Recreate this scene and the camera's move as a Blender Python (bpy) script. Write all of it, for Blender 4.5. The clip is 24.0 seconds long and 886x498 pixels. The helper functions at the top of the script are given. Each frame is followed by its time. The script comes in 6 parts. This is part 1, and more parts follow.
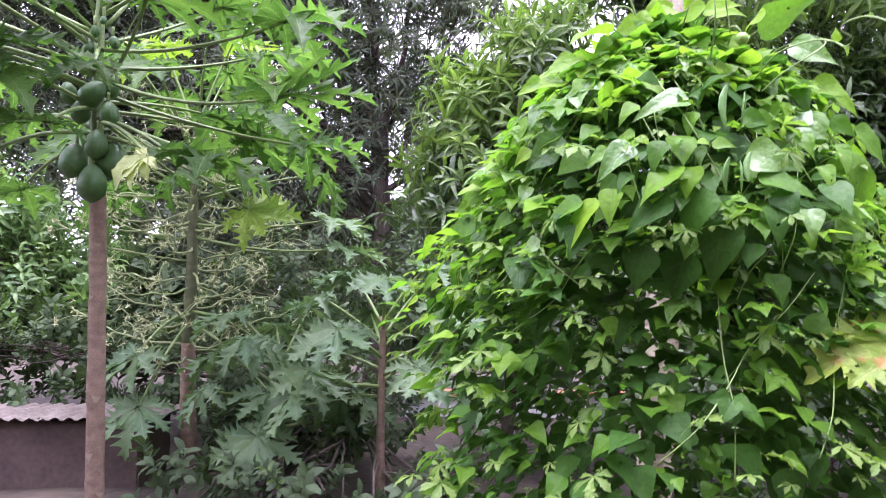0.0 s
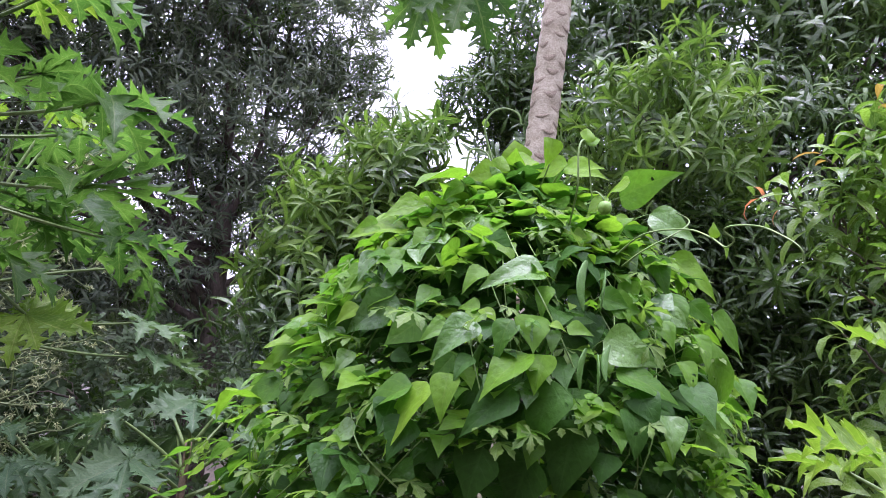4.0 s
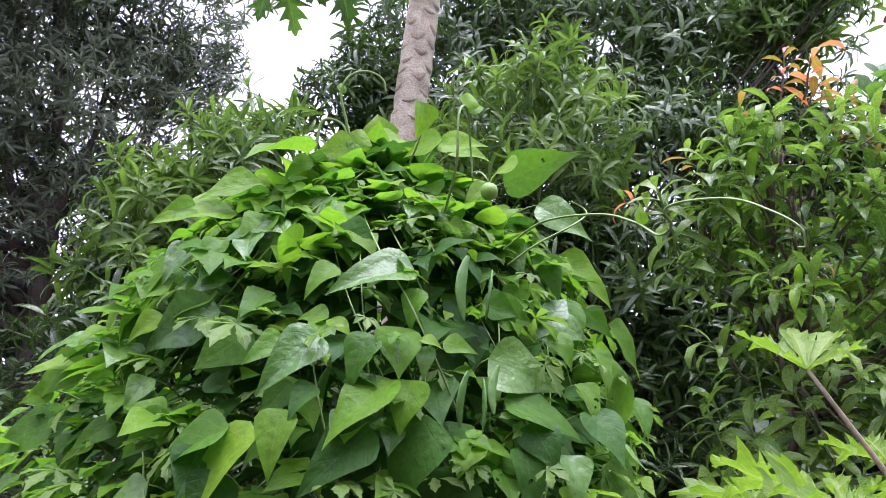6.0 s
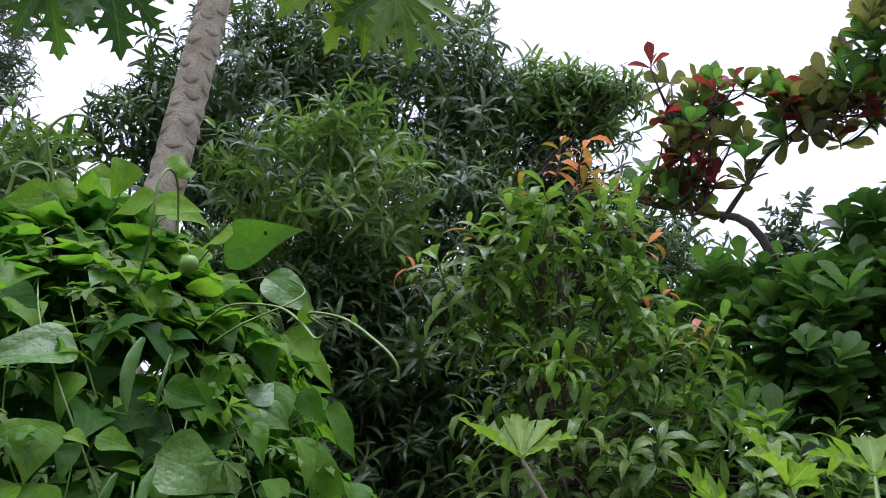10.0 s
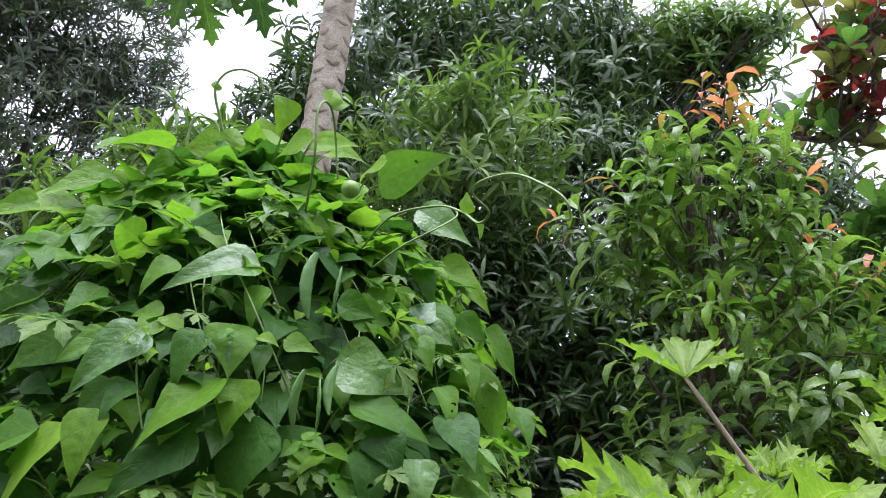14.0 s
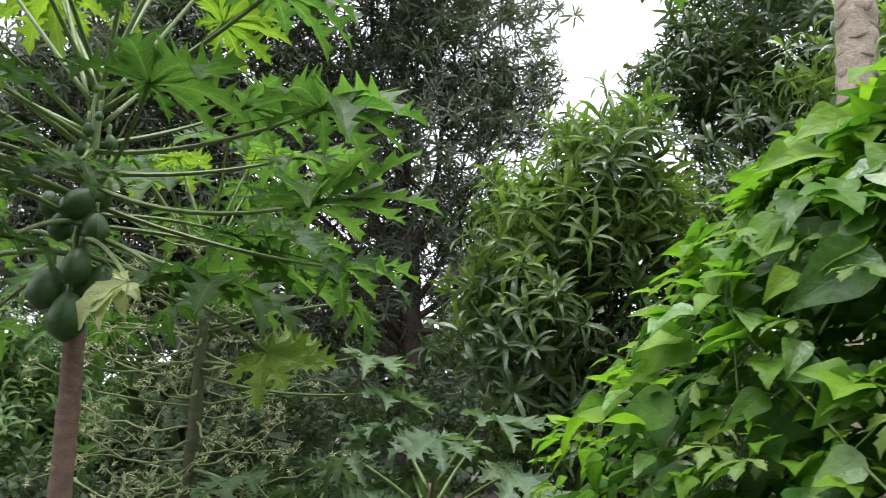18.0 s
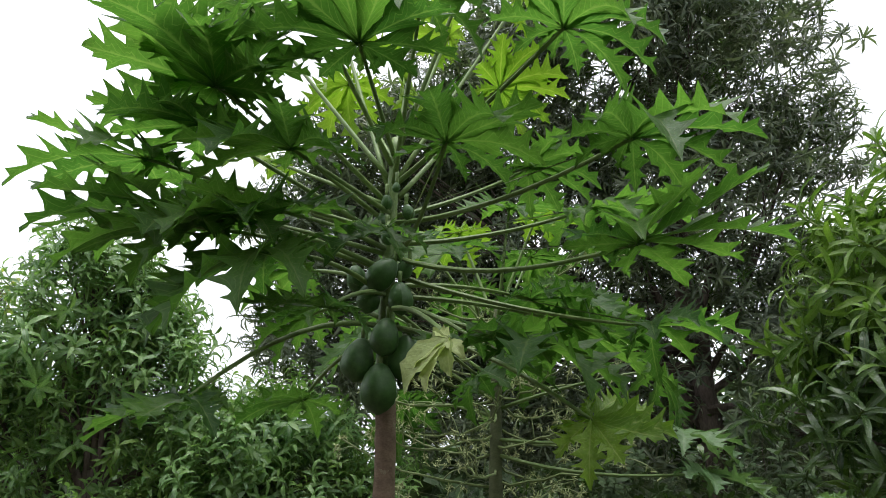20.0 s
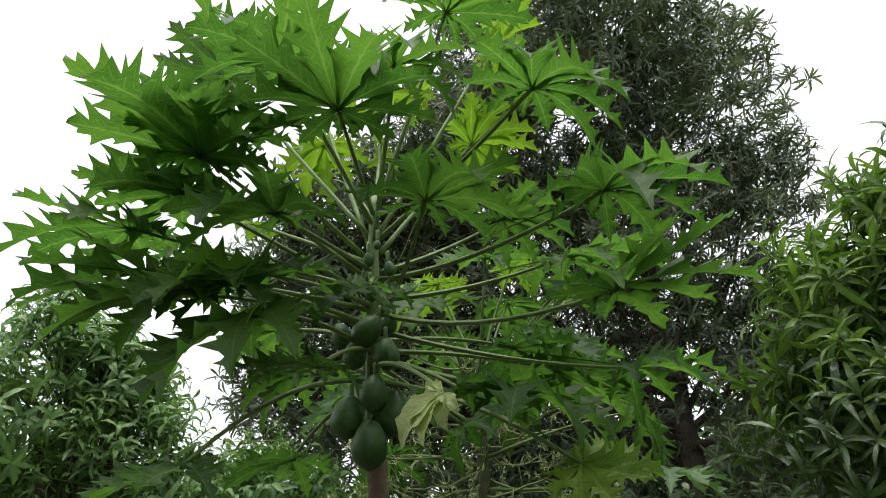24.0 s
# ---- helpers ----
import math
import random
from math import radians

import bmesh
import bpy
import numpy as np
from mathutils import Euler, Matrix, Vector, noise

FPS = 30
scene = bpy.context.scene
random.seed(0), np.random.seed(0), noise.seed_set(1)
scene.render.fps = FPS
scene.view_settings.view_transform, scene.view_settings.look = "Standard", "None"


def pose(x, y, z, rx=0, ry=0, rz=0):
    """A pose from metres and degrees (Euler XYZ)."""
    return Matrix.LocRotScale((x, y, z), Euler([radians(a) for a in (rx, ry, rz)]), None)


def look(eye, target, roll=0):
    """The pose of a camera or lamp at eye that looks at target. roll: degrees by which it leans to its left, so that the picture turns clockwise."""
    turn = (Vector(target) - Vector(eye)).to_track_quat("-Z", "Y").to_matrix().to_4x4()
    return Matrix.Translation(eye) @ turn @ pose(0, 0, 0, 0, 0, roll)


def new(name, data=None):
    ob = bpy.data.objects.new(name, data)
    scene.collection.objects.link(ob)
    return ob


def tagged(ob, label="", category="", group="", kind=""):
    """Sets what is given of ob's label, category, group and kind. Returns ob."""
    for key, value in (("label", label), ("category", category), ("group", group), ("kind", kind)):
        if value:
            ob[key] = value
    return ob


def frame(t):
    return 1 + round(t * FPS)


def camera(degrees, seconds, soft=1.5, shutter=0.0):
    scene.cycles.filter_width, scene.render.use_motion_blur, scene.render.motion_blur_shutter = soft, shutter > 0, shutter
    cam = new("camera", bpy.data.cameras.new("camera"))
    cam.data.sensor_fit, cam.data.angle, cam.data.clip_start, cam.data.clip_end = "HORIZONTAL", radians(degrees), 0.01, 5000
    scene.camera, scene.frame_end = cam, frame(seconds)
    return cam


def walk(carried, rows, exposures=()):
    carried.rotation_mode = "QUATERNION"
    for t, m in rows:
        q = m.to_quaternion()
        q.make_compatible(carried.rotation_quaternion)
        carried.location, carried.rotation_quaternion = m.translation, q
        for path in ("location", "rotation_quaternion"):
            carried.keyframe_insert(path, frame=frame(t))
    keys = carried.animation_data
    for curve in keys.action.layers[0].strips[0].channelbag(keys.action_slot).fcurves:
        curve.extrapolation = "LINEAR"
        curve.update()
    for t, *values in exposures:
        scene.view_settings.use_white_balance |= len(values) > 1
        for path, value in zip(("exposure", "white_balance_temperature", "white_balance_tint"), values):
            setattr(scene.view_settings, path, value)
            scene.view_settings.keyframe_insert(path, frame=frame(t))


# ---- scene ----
cam = camera(62.8, 24.0, 0.3, 0.2)
PATH = [
    (0, (-0.023, 0.114, 1.477), (0.01, 2.11, 1.594), 0.5),
    (0.5, (0.077, 0.138, 1.615), (0.159, 2.124, 1.841), 2.9),
    (1, (0.161, 0.178, 1.676), (0.331, 2.139, 2.03), 2.9),
    (1.5, (0.119, 0.238, 1.686), (0.407, 2.186, 2.037), 1.7),
    (2, (0.043, 0.301, 1.696), (0.416, 2.238, 2.028), 2.2),
    (2.5, (-0.006, 0.35, 1.71), (0.456, 2.261, 2.081), 3.4),
    (4.5, (0.136, 0.493, 1.679), (0.55, 2.409, 2.078), 4.7),
    (5, (0.195, 0.563, 1.693), (0.661, 2.476, 2.04), 4.0),
    (5.5, (0.21, 0.695, 1.727), (0.891, 2.524, 2.166), 3.0),
    (6, (0.197, 0.806, 1.735), (0.973, 2.595, 2.177), 2.9),
    (6.5, (0.256, 0.82, 1.755), (1.066, 2.573, 2.275), 3.2),
    (7, (0.273, 0.793, 1.773), (1.228, 2.449, 2.361), 5.8),
    (7.5, (0.306, 0.8, 1.782), (1.394, 2.377, 2.357), 6.8),
    (8, (0.333, 0.771, 1.788), (1.476, 2.283, 2.427), 5.9),
    (8.5, (0.354, 0.761, 1.793), (1.529, 2.252, 2.419), 5.4),
    (9, (0.367, 0.753, 1.806), (1.575, 2.211, 2.451), 5.4),
    (9.5, (0.378, 0.754, 1.818), (1.583, 2.225, 2.438), 4.1),
    (11.5, (0.382, 0.717, 1.772), (1.521, 2.251, 2.364), 3.1),
    (12, (0.387, 0.688, 1.734), (1.554, 2.204, 2.317), 3.1),
    (12.5, (0.41, 0.706, 1.715), (1.577, 2.249, 2.222), 2.0),
    (13, (0.391, 0.723, 1.716), (1.439, 2.335, 2.267), 1.7),
    (13.5, (0.377, 0.752, 1.712), (1.33, 2.429, 2.244), 2.3),
    (14, (0.369, 0.774, 1.707), (1.249, 2.494, 2.222), 2.6),
    (14.5, (0.349, 0.8, 1.701), (1.137, 2.569, 2.198), 2.6),
    (15, (0.334, 0.827, 1.692), (0.985, 2.658, 2.168), 2.8),
    (15.5, (0.323, 0.839, 1.695), (0.91, 2.685, 2.195), 2.9),
    (16, (0.27, 0.871, 1.686), (0.661, 2.77, 2.178), 3.9),
    (16.5, (0.204, 0.929, 1.66), (0.429, 2.863, 2.119), 3.7),
    (17, (0.022, 0.973, 1.662), (0.255, 2.904, 2.128), 2.2),
    (17.5, (-0.14, 1.022, 1.668), (-0.006, 2.968, 2.109), 1.4),
    (18, (-0.262, 1.049, 1.656), (-0.281, 2.998, 2.106), 0.6),
    (18.5, (-0.345, 1.12, 1.632), (-0.587, 3.041, 2.13), -1.0),
    (19, (-0.458, 1.325, 1.62), (-0.982, 3.17, 2.188), 1.7),
    (19.5, (-0.518, 1.352, 1.623), (-1.173, 3.139, 2.237), 2.6),
    (21.5, (-0.56, 1.297, 1.596), (-1.311, 3.005, 2.315), -1.5),
    (22, (-0.559, 1.268, 1.601), (-1.334, 2.964, 2.323), -3.0),
    (22.5, (-0.561, 1.258, 1.605), (-1.326, 2.972, 2.294), -2.1),
    (23, (-0.558, 1.256, 1.609), (-1.27, 2.986, 2.318), -2.0),
    (23.5, (-0.558, 1.255, 1.611), (-1.166, 3.01, 2.354), -1.6),
    (24, (-0.556, 1.247, 1.613), (-1.152, 2.991, 2.391), -1.9),
]
EXPOSURE = [(0, 2.38, 5720, 45), (1, 1.93, 5720, 41), (2.5, 1.68, 5670, 41), (5, 1.63, 5590, 41), (6.8, 1.48, 5690, 33), (8.2, 0.78, 5690, 29), (9, 0.53, 5590, 27), (9.6, 0.58, 5590, 27), (12, 0.93, 5640, 29), (13, 1.28, 5640, 31), (14, 1.33, 5640, 29), (17, 1.43, 5740, 31), (18, 1.35, 6090, 25), (19, 1.47, 6190, 16), (19.5, 1.17, 6240, 13), (21.5, 0.52, 6440, 10), (23, 0.42, 6440, 10), (24, 0.62, 6440, 10)]
walk(cam, [(t, look(eye, target, roll)) for t, eye, target, roll in PATH], exposures=EXPOSURE)


# ---- world and light ----
world = bpy.data.worlds.new("overcast_sky")
scene.world = world
world.use_nodes = True
wn, wl = world.node_tree.nodes, world.node_tree.links
wn.clear()
sky = wn.new("ShaderNodeTexSky")
sky.sky_type, sky.sun_disc = "NISHITA", False
sky.sun_elevation, sky.sun_rotation = radians(88), radians(180)
sky.air_density, sky.dust_density = 1.0, 4.0
gray = wn.new("ShaderNodeHueSaturation")
gray.inputs["Saturation"].default_value = 0.12
cloud = wn.new("ShaderNodeMix")
cloud.data_type = "RGBA"
cloud.inputs["Factor"].default_value = 0.8
cloud.inputs["B"].default_value = (10.0, 10.2, 10.6, 1)
back = wn.new("ShaderNodeBackground")
back.inputs["Strength"].default_value = 0.088
wout = wn.new("ShaderNodeOutputWorld")
wl.new(sky.outputs["Color"], gray.inputs["Color"])
wl.new(gray.outputs["Color"], cloud.inputs["A"])
wl.new(cloud.outputs["Result"], back.inputs["Color"])
wl.new(back.outputs["Background"], wout.inputs["Surface"])
sun = new("sun", bpy.data.lights.new("sun", "SUN"))
sun.data.energy, sun.data.angle, sun.data.color = 2.1, radians(50), (1.0, 0.98, 0.94)
sun.matrix_world = look((0.0, 1.9, 16), (0, 2.5, 1))

rng = np.random.default_rng(7)


# ---- materials ----
def mat_new(name):
    m = bpy.data.materials.new(name)
    m.use_nodes = True
    nt = m.node_tree
    nt.nodes.clear()
    return m, nt, nt.nodes, nt.links


def leaf_material(name, dark, light, vein, rough=0.42, through_=0.3, veins=9.0, spots=0.0, spot_colour=(0.25, 0.2, 0.05), vein_mix=0.55, spec=0.4, holes=0.0):
    """Leaf skin: colour varies from leaf to leaf, paler midrib and side veins, gloss, and light that passes through."""
    dark, light, vein = ((c[0] * 1.3, c[1], c[2] * 1.75) for c in (dark, light, vein))
    m, nt, n, l = mat_new(name)
    out = n.new("ShaderNodeOutputMaterial")
    geo, obi = n.new("ShaderNodeNewGeometry"), n.new("ShaderNodeObjectInfo")
    add = n.new("ShaderNodeMath"); add.operation = "ADD"
    l.new(geo.outputs["Random Per Island"], add.inputs[0]); l.new(obi.outputs["Random"], add.inputs[1])
    fr = n.new("ShaderNodeMath"); fr.operation = "FRACT"
    l.new(add.outputs[0], fr.inputs[0])
    co = n.new("ShaderNodeTexCoord")
    big = n.new("ShaderNodeTexNoise"); big.inputs["Scale"].default_value = 1.7
    l.new(geo.outputs["Position"], big.inputs["Vector"])
    tone = n.new("ShaderNodeMath"); tone.operation = "MULTIPLY_ADD"
    tone.inputs[1].default_value = 0.75
    l.new(fr.outputs[0], tone.inputs[0])
    off = n.new("ShaderNodeMath"); off.operation = "MULTIPLY_ADD"; off.inputs[1].default_value = 0.9; off.inputs[2].default_value = -0.32
    l.new(big.outputs["Fac"], off.inputs[0]); l.new(off.outputs[0], tone.inputs[2])
    base = n.new("ShaderNodeMix"); base.data_type = "RGBA"
    base.inputs["A"].default_value, base.inputs["B"].default_value = (*dark, 1), (*light, 1)
    l.new(tone.outputs[0], base.inputs["Factor"])
    # fine mottling
    fine = n.new("ShaderNodeTexNoise"); fine.inputs["Scale"].default_value = 90; fine.inputs["Detail"].default_value = 5
    l.new(geo.outputs["Position"], fine.inputs["Vector"])
    mul = n.new("ShaderNodeMapRange"); mul.inputs["From Min"].default_value, mul.inputs["From Max"].default_value = 0.3, 0.7
    mul.inputs["To Min"].default_value, mul.inputs["To Max"].default_value = 0.88, 1.12
    l.new(fine.outputs["Fac"], mul.inputs["Value"])
    mot = n.new("ShaderNodeVectorMath"); mot.operation = "SCALE"
    l.new(base.outputs["Result"], mot.inputs[0]); l.new(mul.outputs["Result"], mot.inputs["Scale"])
    # veins from the leaf's own coordinates
    sep = n.new("ShaderNodeSeparateXYZ"); l.new(co.outputs["UV"], sep.inputs[0])
    side = n.new("ShaderNodeMath"); side.operation = "SUBTRACT"; side.inputs[1].default_value = 0.5
    l.new(sep.outputs["X"], side.inputs[0])
    ab = n.new("ShaderNodeMath"); ab.operation = "ABSOLUTE"; l.new(side.outputs[0], ab.inputs[0])
    mid = n.new("ShaderNodeMapRange"); mid.inputs["From Min"].default_value, mid.inputs["From Max"].default_value = 0.012, 0.045
    mid.inputs["To Min"].default_value, mid.inputs["To Max"].default_value = 1.0, 0.0
    l.new(ab.outputs[0], mid.inputs["Value"])
    ph = n.new("ShaderNodeMath"); ph.operation = "MULTIPLY_ADD"; ph.inputs[1].default_value = -0.55
    l.new(ab.outputs[0], ph.inputs[0]); l.new(sep.outputs["Y"], ph.inputs[2])
    fq = n.new("ShaderNodeMath"); fq.operation = "MULTIPLY"; fq.inputs[1].default_value = veins * 6.2832
    l.new(ph.outputs[0], fq.inputs[0])
    sn = n.new("ShaderNodeMath"); sn.operation = "SINE"; l.new(fq.outputs[0], sn.inputs[0])
    sv = n.new("ShaderNodeMapRange"); sv.inputs["From Min"].default_value, sv.inputs["From Max"].default_value = 0.86, 1.0
    sv.inputs["To Max"].default_value = 0.7
    l.new(sn.outputs[0], sv.inputs["Value"])
    mx = n.new("ShaderNodeMath"); mx.operation = "MAXIMUM"
    l.new(mid.outputs["Result"], mx.inputs[0]); l.new(sv.outputs["Result"], mx.inputs[1])
    vm = n.new("ShaderNodeMath"); vm.operation = "MULTIPLY"; vm.inputs[1].default_value = vein_mix
    l.new(mx.outputs[0], vm.inputs[0])
    col = n.new("ShaderNodeMix"); col.data_type = "RGBA"
    col.inputs["B"].default_value = (*vein, 1)
    l.new(vm.outputs[0], col.inputs["Factor"]); l.new(mot.outputs[0], col.inputs["A"])
    last = col.outputs["Result"]
    if spots:
        sp = n.new("ShaderNodeTexNoise"); sp.inputs["Scale"].default_value = 14; sp.inputs["Detail"].default_value = 3
        l.new(geo.outputs["Position"], sp.inputs["Vector"])
        sm = n.new("ShaderNodeMapRange"); sm.inputs["From Min"].default_value, sm.inputs["From Max"].default_value = 0.70 - spots, 0.76 - spots
        l.new(sp.outputs["Fac"], sm.inputs["Value"])
        sx = n.new("ShaderNodeMix"); sx.data_type = "RGBA"; sx.inputs["B"].default_value = (*spot_colour, 1)
        l.new(sm.outputs["Result"], sx.inputs["Factor"]); l.new(last, sx.inputs["A"])
        last = sx.outputs["Result"]
    bs = n.new("ShaderNodeBsdfPrincipled")
    l.new(last, bs.inputs["Base Color"])
    bs.inputs["Specular IOR Level"].default_value = spec
    rg = n.new("ShaderNodeMapRange"); rg.inputs["To Min"].default_value, rg.inputs["To Max"].default_value = rough - 0.1, rough + 0.14
    l.new(fine.outputs["Fac"], rg.inputs["Value"]); l.new(rg.outputs["Result"], bs.inputs["Roughness"])
    bp = n.new("ShaderNodeBump"); bp.inputs["Strength"].default_value = 0.6; bp.inputs["Distance"].default_value = 0.004
    hs = n.new("ShaderNodeMath"); hs.operation = "MULTIPLY_ADD"; hs.inputs[1].default_value = -0.55 * vein_mix
    wave = n.new("ShaderNodeTexNoise"); wave.inputs["Scale"].default_value = 28; wave.inputs["Detail"].default_value = 2
    l.new(geo.outputs["Position"], wave.inputs["Vector"])
    ws = n.new("ShaderNodeMath"); ws.operation = "MULTIPLY_ADD"; ws.inputs[1].default_value = 2.2
    l.new(wave.outputs["Fac"], ws.inputs[0]); l.new(fine.outputs["Fac"], ws.inputs[2])
    l.new(mx.outputs[0], hs.inputs[0]); l.new(ws.outputs[0], hs.inputs[2])
    l.new(hs.outputs[0], bp.inputs["Height"]); l.new(bp.outputs["Normal"], bs.inputs["Normal"])
    tr = n.new("ShaderNodeBsdfTranslucent")
    tint = n.new("ShaderNodeMix"); tint.data_type = "RGBA"; tint.blend_type = "MULTIPLY"; tint.inputs["Factor"].default_value = 1
    tint.inputs["B"].default_value = (1.7, 1.9, 1.0, 1)
    l.new(last, tint.inputs["A"]); l.new(tint.outputs["Result"], tr.inputs["Color"])
    ms = n.new("ShaderNodeMixShader"); ms.inputs["Fac"].default_value = through_
    l.new(bs.outputs[0], ms.inputs[1]); l.new(tr.outputs[0], ms.inputs[2])
    skin = ms.outputs[0]
    if holes:
        # small holes eaten by insects
        hn = n.new("ShaderNodeTexNoise"); hn.inputs["Scale"].default_value = 38; hn.inputs["Detail"].default_value = 1.5
        l.new(geo.outputs["Position"], hn.inputs["Vector"])
        gt = n.new("ShaderNodeMath"); gt.operation = "GREATER_THAN"; gt.inputs[1].default_value = 0.76 - holes
        l.new(hn.outputs["Fac"], gt.inputs[0])
        clear = n.new("ShaderNodeBsdfTransparent")
        hm = n.new("ShaderNodeMixShader")
        l.new(gt.outputs[0], hm.inputs["Fac"]); l.new(skin, hm.inputs[1]); l.new(clear.outputs[0], hm.inputs[2])
        skin = hm.outputs[0]
    l.new(skin, out.inputs["Surface"])
    return m


def solid_material(name, a, b, scale=12.0, rough=0.8, bump=0.4, dist=0.01, rings=0.0, stretch=(1, 1, 1), metal=0.0):
    """Bark, soil, stems, fruit skin: two colours mixed by noise at two scales, with relief."""
    m, nt, n, l = mat_new(name)
    out = n.new("ShaderNodeOutputMaterial")
    co = n.new("ShaderNodeTexCoord")
    mp = n.new("ShaderNodeMapping"); mp.inputs["Scale"].default_value = stretch
    l.new(co.outputs["Object"], mp.inputs["Vector"])
    n1 = n.new("ShaderNodeTexNoise"); n1.inputs["Scale"].default_value = scale; n1.inputs["Detail"].default_value = 6
    n2 = n.new("ShaderNodeTexNoise"); n2.inputs["Scale"].default_value = scale * 7; n2.inputs["Detail"].default_value = 4
    l.new(mp.outputs[0], n1.inputs["Vector"]); l.new(mp.outputs[0], n2.inputs["Vector"])
    av = n.new("ShaderNodeMath"); av.operation = "MULTIPLY_ADD"; av.inputs[1].default_value = 0.45
    l.new(n2.outputs["Fac"], av.inputs[0])
    h = n.new("ShaderNodeMath"); h.operation = "MULTIPLY"; h.inputs[1].default_value = 0.55
    l.new(n1.outputs["Fac"], h.inputs[0]); l.new(h.outputs[0], av.inputs[2])
    rp = n.new("ShaderNodeMapRange"); rp.inputs["From Min"].default_value, rp.inputs["From Max"].default_value = 0.36, 0.64
    l.new(av.outputs[0], rp.inputs["Value"])
    mx = n.new("ShaderNodeMix"); mx.data_type = "RGBA"
    mx.inputs["A"].default_value, mx.inputs["B"].default_value = (*a, 1), (*b, 1)
    l.new(rp.outputs["Result"], mx.inputs["Factor"])
    bs = n.new("ShaderNodeBsdfPrincipled")
    bs.inputs["Roughness"].default_value, bs.inputs["Metallic"].default_value = rough, metal
    l.new(mx.outputs["Result"], bs.inputs["Base Color"])
    bp = n.new("ShaderNodeBump"); bp.inputs["Strength"].default_value = bump; bp.inputs["Distance"].default_value = dist
    l.new(av.outputs[0], bp.inputs["Height"]); l.new(bp.outputs["Normal"], bs.inputs["Normal"])
    l.new(bs.outputs[0], out.inputs["Surface"])
    return m


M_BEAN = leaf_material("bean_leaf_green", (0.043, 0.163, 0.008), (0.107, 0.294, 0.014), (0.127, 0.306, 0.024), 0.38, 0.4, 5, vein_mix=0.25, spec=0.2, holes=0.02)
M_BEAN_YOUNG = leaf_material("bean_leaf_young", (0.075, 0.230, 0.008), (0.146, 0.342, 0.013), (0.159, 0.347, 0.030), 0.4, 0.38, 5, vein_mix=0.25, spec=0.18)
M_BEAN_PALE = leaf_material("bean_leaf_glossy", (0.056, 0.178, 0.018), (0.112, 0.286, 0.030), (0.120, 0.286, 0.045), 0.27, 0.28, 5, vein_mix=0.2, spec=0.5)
# old leaves, and the heap's inner and lower shade put into the colour
M_BEAN_DARK = leaf_material("bean_leaf_old_shaded", (0.021, 0.087, 0.007), (0.048, 0.161, 0.013), (0.062, 0.189, 0.021), 0.4, 0.3, 5, vein_mix=0.25, spec=0.16, holes=0.02)
M_GOURD = leaf_material("gourd_leaf", (0.06, 0.17, 0.014), (0.14, 0.29, 0.03), (0.18, 0.34, 0.06), 0.5, 0.36, 4)
# mango pair: old and fresh leaf, tones spread apart to carry shade and light
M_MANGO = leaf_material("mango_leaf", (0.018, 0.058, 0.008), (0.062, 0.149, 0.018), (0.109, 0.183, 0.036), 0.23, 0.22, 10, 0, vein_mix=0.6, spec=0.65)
M_MANGO_FRESH_LIT = leaf_material("mango_leaf_fresh_lit", (0.041, 0.121, 0.012), (0.113, 0.248, 0.023), (0.164, 0.267, 0.052), 0.28, 0.3, 10, 0, vein_mix=0.6, spec=0.42)
M_MANGO_DULL = leaf_material("mango_leaf_dull", (0.034, 0.068, 0.024), (0.122, 0.195, 0.066), (0.13, 0.19, 0.08), 0.32, 0.28, 10, 0, spec=0.34)
M_SHRUB = leaf_material("shrub_leaf", (0.041, 0.129, 0.013), (0.154, 0.328, 0.028), (0.189, 0.322, 0.057), 0.26, 0.32, 7, 0.0, spec=0.48)
M_COPPER = leaf_material("copper_leaf", (0.42, 0.155, 0.05), (0.56, 0.27, 0.10), (0.45, 0.25, 0.08), 0.35, 0.32, 7)
M_BRONZE = leaf_material("bronze_leaf", (0.15, 0.15, 0.015), (0.30, 0.21, 0.04), (0.3, 0.25, 0.06), 0.35, 0.35, 7)
M_ALMOND = leaf_material("almond_leaf", (0.034, 0.12, 0.014), (0.105, 0.27, 0.03), (0.13, 0.26, 0.045), 0.28, 0.36, 8, spec=0.5)
# olive stands for light coming through the upper leaves; red spots are turning colour
M_ALMOND_OLIVE = leaf_material("almond_leaf_olive_backlit", (0.055, 0.085, 0.014), (0.13, 0.165, 0.03), (0.16, 0.18, 0.05), 0.36, 0.42, 8, 0.04, (0.18, 0.045, 0.03), spec=0.3)
M_ALMOND_RED = leaf_material("almond_leaf_red", (0.07, 0.02, 0.012), (0.21, 0.028, 0.022), (0.28, 0.08, 0.04), 0.4, 0.44, 8)
M_PAPAYA = leaf_material("papaya_leaf", (0.025, 0.090, 0.011), (0.064, 0.170, 0.019), (0.128, 0.236, 0.048), 0.42, 0.5, 9, 0, vein_mix=0.5, spec=0.28)
M_PAPAYA_YOUNG = leaf_material("papaya_leaf_young", (0.085, 0.22, 0.010), (0.16, 0.33, 0.018), (0.25, 0.40, 0.06), 0.44, 0.36, 9, 0, vein_mix=0.6)
M_PAPAYA_BLUE = leaf_material("papaya_leaf_shaded", (0.050, 0.132, 0.034), (0.103, 0.212, 0.056), (0.140, 0.235, 0.073), 0.4, 0.28, 9, 0, vein_mix=0.5, spec=0.3)
M_PAPAYA_OLD = leaf_material("papaya_leaf_yellowing", (0.20, 0.33, 0.07), (0.29, 0.42, 0.10), (0.34, 0.47, 0.14), 0.5, 0.26, 9, 0.0, vein_mix=0.4)
